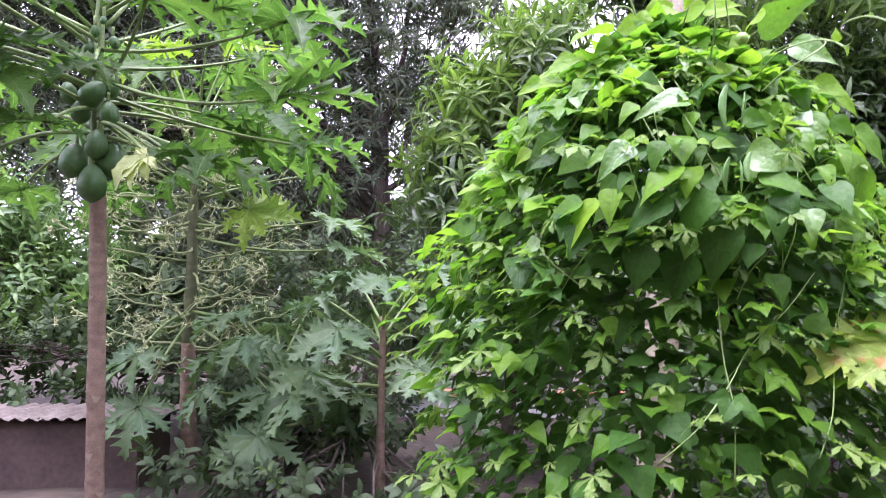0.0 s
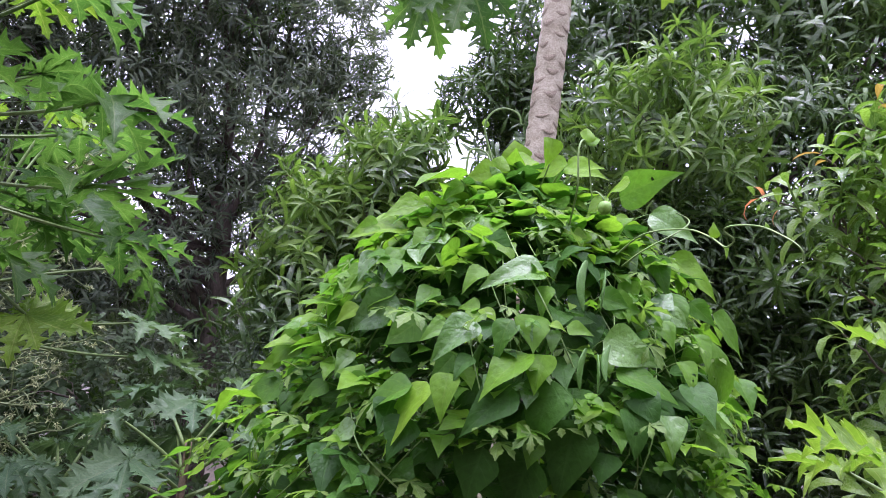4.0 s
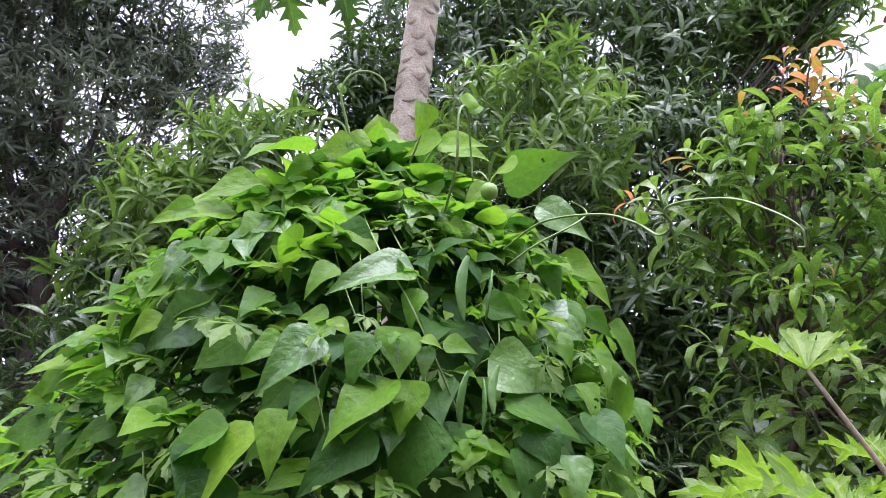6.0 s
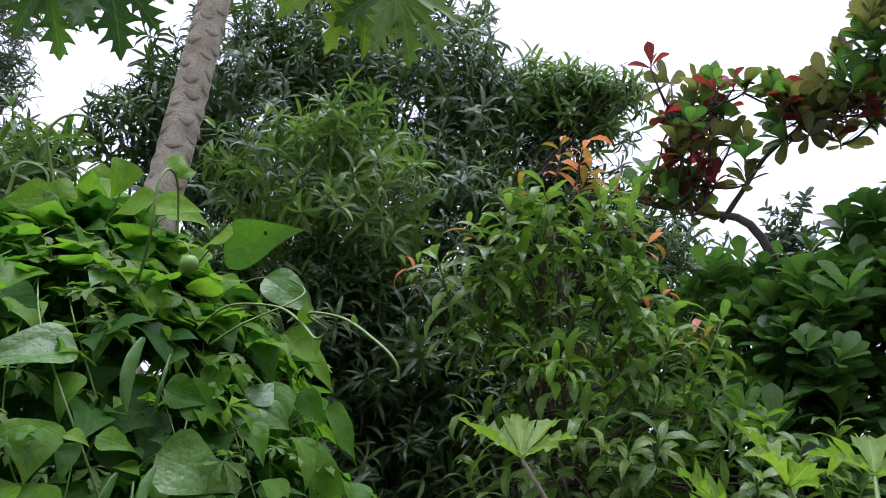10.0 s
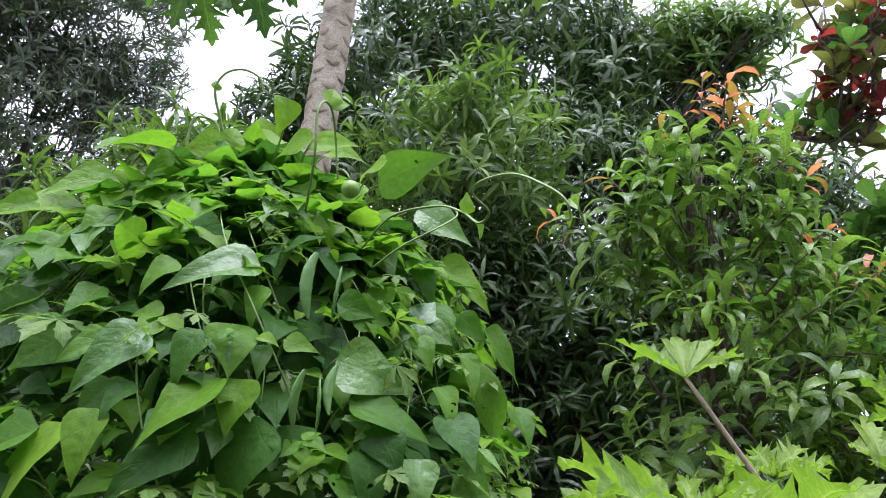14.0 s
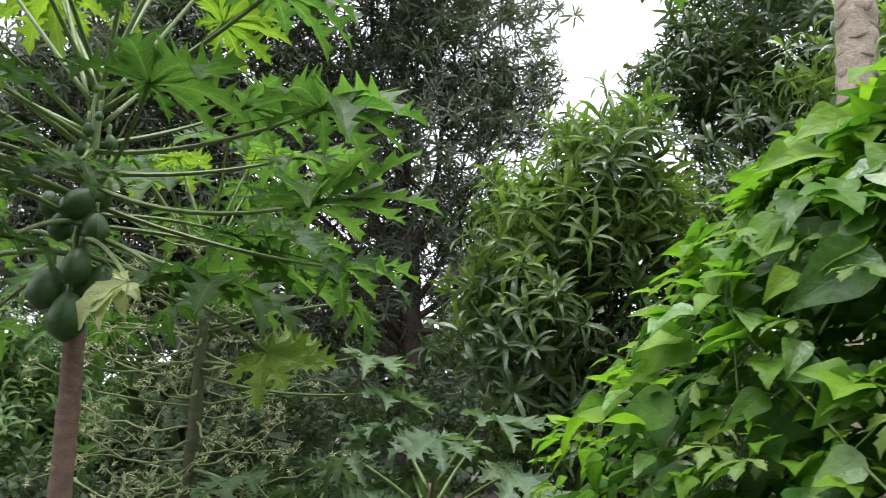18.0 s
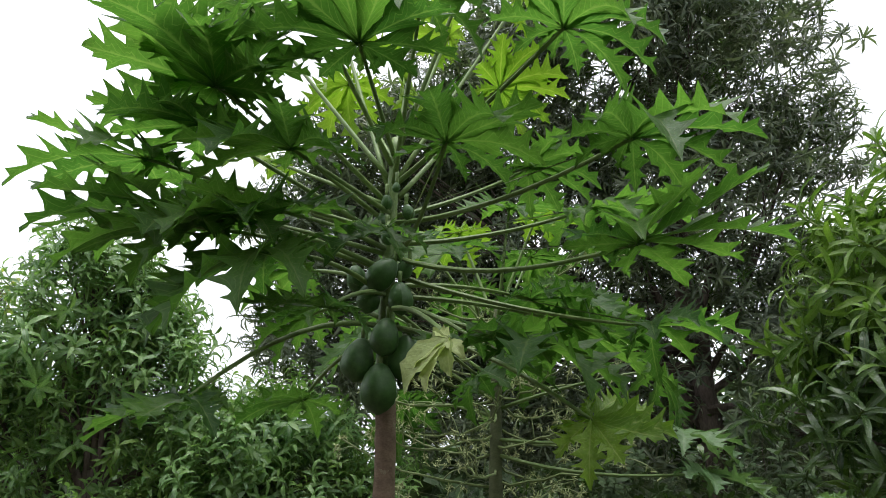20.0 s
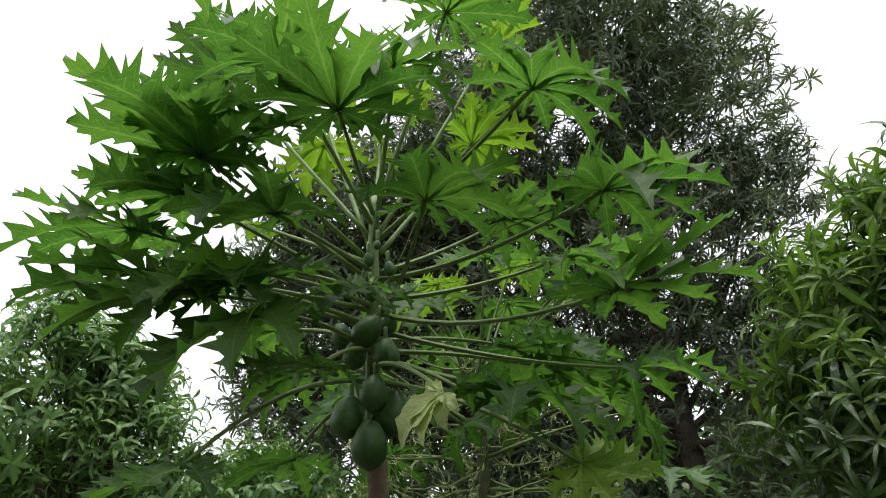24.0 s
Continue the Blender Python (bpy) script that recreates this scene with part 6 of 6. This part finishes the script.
# the rounded top of the heap
nt_ = 420
at_, q_ = rb.uniform(0, 2 * math.pi, nt_), 0.36 * np.sqrt(rb.uniform(0, 1, nt_))
ot_ = np.stack([np.cos(at_), np.sin(at_), 0 * at_], 1)
zt_ = np.interp(q_, RS[::-1][:5], ZS[::-1][:5]) + rb.uniform(-0.12, 0.0, nt_)
fr = frames(np.array([CX, CY, 0]) + ot_ * q_[:, None] + np.stack([0 * zt_, 0 * zt_, zt_], 1), ot_ * 0.9 + np.array([0, 0, -0.05]) + rb.normal(0, 0.4, (nt_, 3)), np.array([0, 0, 1.0]) + rb.normal(0, 0.25, (nt_, 3)), 0.085 * rb.uniform(0.65, 1.3, nt_))
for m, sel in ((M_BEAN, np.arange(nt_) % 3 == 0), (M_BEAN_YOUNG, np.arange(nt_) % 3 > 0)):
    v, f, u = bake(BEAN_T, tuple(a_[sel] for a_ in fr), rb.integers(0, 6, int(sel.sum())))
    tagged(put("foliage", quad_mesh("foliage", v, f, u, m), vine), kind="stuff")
# small fresh leaves on the side where the heap sprawls
for i in range(70):
    az, z = rb.uniform(2.2, 3.6), rb.uniform(1.35, 2.0)
    q = float(mound(np.array(az), np.array(z))) * rb.uniform(0.98, 1.08)
    o = np.array([math.cos(az), math.sin(az), 0.0])
    d = o + np.array([0, 0, rb.uniform(-0.5, 0.1)]) + rb.normal(0, 0.4, 3)
    put("leaf", BEAN_M[rb.choice(["b", "m", "p"], p=[0.45, 0.4, 0.15])][rb.integers(0, 6)], vine, "", matrix_of(frames((np.array([CX, CY, z]) + o * q)[None], d[None], (np.array([0, 0, 1.0]) + 0.3 * o + rb.normal(0, 0.25, 3))[None], 0.07 * rb.uniform(0.7, 1.4)), 0))
# stems that run over and through the heap
for i in range(24):
    az = rb.uniform(math.pi, 2.1 * math.pi); z0 = rb.uniform(1.35, 2.0); z1 = min(z0 + rb.uniform(0.2, 0.5), 2.38); da = rb.uniform(-0.7, 0.7)
    c = []
    for k in range(5):
        a, z = az + da * k / 4, z0 + (z1 - z0) * k / 4
        q = mound(np.array(a), np.array(z)) * rb.uniform(0.88, 0.99)
        c.append((CX + q * math.cos(a), CY + q * math.sin(a), z))
    put("stem", tube("stem", smooth_path(c, 4), np.linspace(0.0017, 0.0011, 17), M_VINE, 6), vine)
# runners that stick out into the air
def runner(ctrl, r0=0.0034, r1=0.0018, leaves=(), name="tendril"):
    pts = smooth_path(ctrl, 7)
    tn = put(name, tube(name, pts, np.linspace(r0, r1, len(pts)), M_VINE, 6), vine)
    for (k, size, d, tone) in leaves:
        p = pts[int(k * (len(pts) - 1))]
        put("leaf", BEAN_M[tone][1], tn, "", matrix_of(frames(p[None], np.array([d], float), np.array([[0.2, -0.7, 0.6]]), size), 0))


runner([(0.715, 2.0, 2.1), (0.70, 1.925, 2.17), (0.695, 1.915, 2.25), (0.71, 1.93, 2.285), (0.735, 1.96, 2.285), (0.755, 1.99, 2.25), (0.77, 2.0, 2.17)], 0.0025, 0.002,
       ((0.6, 0.05, (0.3, 0.1, 1), "b"), (0.66, 0.05, (0.5, 0, 0.4), "b")))
runner([(0.66, 2.06, 2.2), (0.66, 2.0, 2.25), (0.655, 1.985, 2.30)], 0.0018, 0.0012, ((1.0, 0.075, (-0.05, -0.1, -1), "b"),))
runner([(0.62, 2.3, 2.28), (0.59, 2.29, 2.36), (0.57, 2.28, 2.42), (0.585, 2.27, 2.46), (0.62, 2.26, 2.475), (0.655, 2.25, 2.46), (0.665, 2.25, 2.43)], 0.0035, 0.002, ((0.35, 0.03, (0.1, 0, 1), "b"),))
runner([(0.53, 2.3, 2.28), (0.535, 2.29, 2.345), (0.56, 2.285, 2.355), (0.585, 2.28, 2.34), (0.592, 2.28, 2.3)], 0.0035, 0.002)
runner([(0.795, 1.914, 2.024), (0.782, 1.765, 2.039), (0.790, 1.627, 2.021), (0.786, 1.545, 1.991), (0.785, 1.496, 1.963), (0.784, 1.471, 1.970), (0.741, 1.434, 1.972), (0.717, 1.379, 1.965), (0.704, 1.299, 1.946), (0.708, 1.256, 1.924), (0.716, 1.235, 1.906), (0.722, 1.236, 1.891), (0.716, 1.239, 1.889)], 0.0019, 0.0011,
       ((0.27, 0.03, (0.1, -0.2, 0.6), 'b'), (0.33, 0.024, (0.2, -0.2, -0.6), 'b'), (0.7, 0.01, (0.1, 0, 1), 'b')))
runner([(0.86, 2.02, 2.02), (0.9, 1.98, 2.06), (0.96, 1.95, 2.1), (1.0, 1.96, 2.13), (1.01, 1.98, 2.15), (0.98, 1.98, 2.16)], 0.0022, 0.0014)
# pods
def pod(p, length, lean, az):
    V = []
    n = 12
    for i in range(n):
        k = i / (n - 1)
        w = 0.10 * math.sin(math.pi * min(1, k * 0.93 + 0.05)) ** 0.6 * (1 + 0.05 * math.sin(k * 25)) + 0.003
        x = 0.10 * (k - 0.5) ** 2 * 4 - 0.1
        for s in range(9):
            a = 2 * math.pi * (s % 8) / 8
            V.append((x + w * math.cos(a), 0.35 * w * (1 + 0.25 * math.sin(k * 25)) * math.sin(a), -k))
    me = quad_mesh("pod", V, grid_faces(n, 9), [(0.5, 0.5)] * len(V), M_POD)
    put("pod", me, vine, "", Matrix.Translation(p) @ Euler((lean, 0.1, az)).to_matrix().to_4x4() @ Matrix.Scale(length, 4))


pod((0.70, 1.86, 1.99), 0.11, -0.1, 0.2)
pod((0.74, 1.85, 1.97), 0.09, 0.1, 1.2)
pod((0.68, 1.80, 1.80), 0.085, 0.05, 0.4)
pod((0.725, 1.79, 1.81), 0.075, -0.25, -0.3)
pod((0.70, 1.79, 1.79), 0.08, 0.0, 1.4)
pod((0.50, 1.92, 1.80), 0.08, 0.1, 0.1)

# small lobed gourd vine that runs through the beans
gourd = thing("gourd_vine", "small climbing gourd with light green lobed leaves among the beans", "vine", at=(0.62, 2.3, 0))
GOURD_M = [quad_mesh("leaf", *palmate(30 + s, GOURD_LOBES, GOURD_TEETH, 0.2, 0.5), M_GOURD) for s in range(4)]
fr, zz = heap_frames(290, 1.0, 1.12, 0.058, 0.6, 0.8, rb, True)
for i in range(290):
    put("leaf", GOURD_M[i % 4], gourd, "", matrix_of(fr, i))
fr, zz = heap_frames(260, 0.9, 1.02, 0.05, 0.5, 0.8, rb)
v, f, u = bake([palmate(40 + s, GOURD_LOBES, GOURD_TEETH, 0.2, 0.5) for s in range(4)], fr, rb.integers(0, 4, 260))
tagged(put("foliage", quad_mesh("foliage", v, f, u, M_GOURD), gourd), kind="stuff")
for i in range(14):
    az = rb.uniform(math.pi, 2 * math.pi); z0 = rb.uniform(0.7, 1.8)
    c = []
    for k in range(6):
        a, z = az + 0.16 * k * math.sin(i), z0 + 0.09 * k
        q = mound(np.array(a), np.array(z)) * rb.uniform(0.98, 1.05)
        c.append((CX + q * math.cos(a), CY + q * math.sin(a), z))
    put("stem", tube("stem", smooth_path(c, 4), np.linspace(0.002, 0.0013, 21), M_VINE, 5), gourd)

bm_ = bmesh.new()
bmesh.ops.create_uvsphere(bm_, u_segments=18, v_segments=12, radius=1)
for v_ in bm_.verts:
    v_.co *= 1 + 0.03 * math.cos(6 * math.atan2(v_.co.y, v_.co.x))
for f_ in bm_.faces:
    f_.smooth = True
ball_me = bpy.data.meshes.new("fruit"); bm_.to_mesh(ball_me); bm_.free(); ball_me.materials.append(M_BALL)
put("fruit", ball_me, gourd, "small round green fruit", Matrix.Translation((0.775, 1.94, 2.135)) @ Matrix.Scale(0.0165, 4))
put("fruit_stalk", tube("fruit_stalk", bend((0.775, 1.94, 2.151), (0.76, 1.98, 2.18), 0.01, 5), 0.0018, M_VINE, 5), gourd)

# withered leaves caught at the foot of the heap
dry = thing("withered_leaves", "bunch of withered brown leaves hanging by the vine", "dead leaves", at=(1.2, 1.98, 1.2))
rd = np.random.default_rng(5)
for i in range(12):
    p = np.array([1.18 + rd.normal(0, 0.05), 1.97 + rd.normal(0, 0.04), 1.42 + rd.normal(0, 0.05)])
    put("leaf", quad_mesh("leaf", *blade(P_SHRUB, 1.2, 0.5, 0.15, i, 5, 0.8), M_DRY), dry, "", matrix_of(frames(p[None], np.array([[rd.normal(0, 0.3), -0.1, -1]]), np.array([[0, -1, 0.1]]), rd.uniform(0.1, 0.18)), 0))
put("twig", tube("twig", bend((1.2, 2.05, 0.0), (1.17, 1.97, 1.5), 0, 7, (0.03, 0, 0), 0.01, 3), np.linspace(0.012, 0.006, 7), M_TWIG, 6), dry)
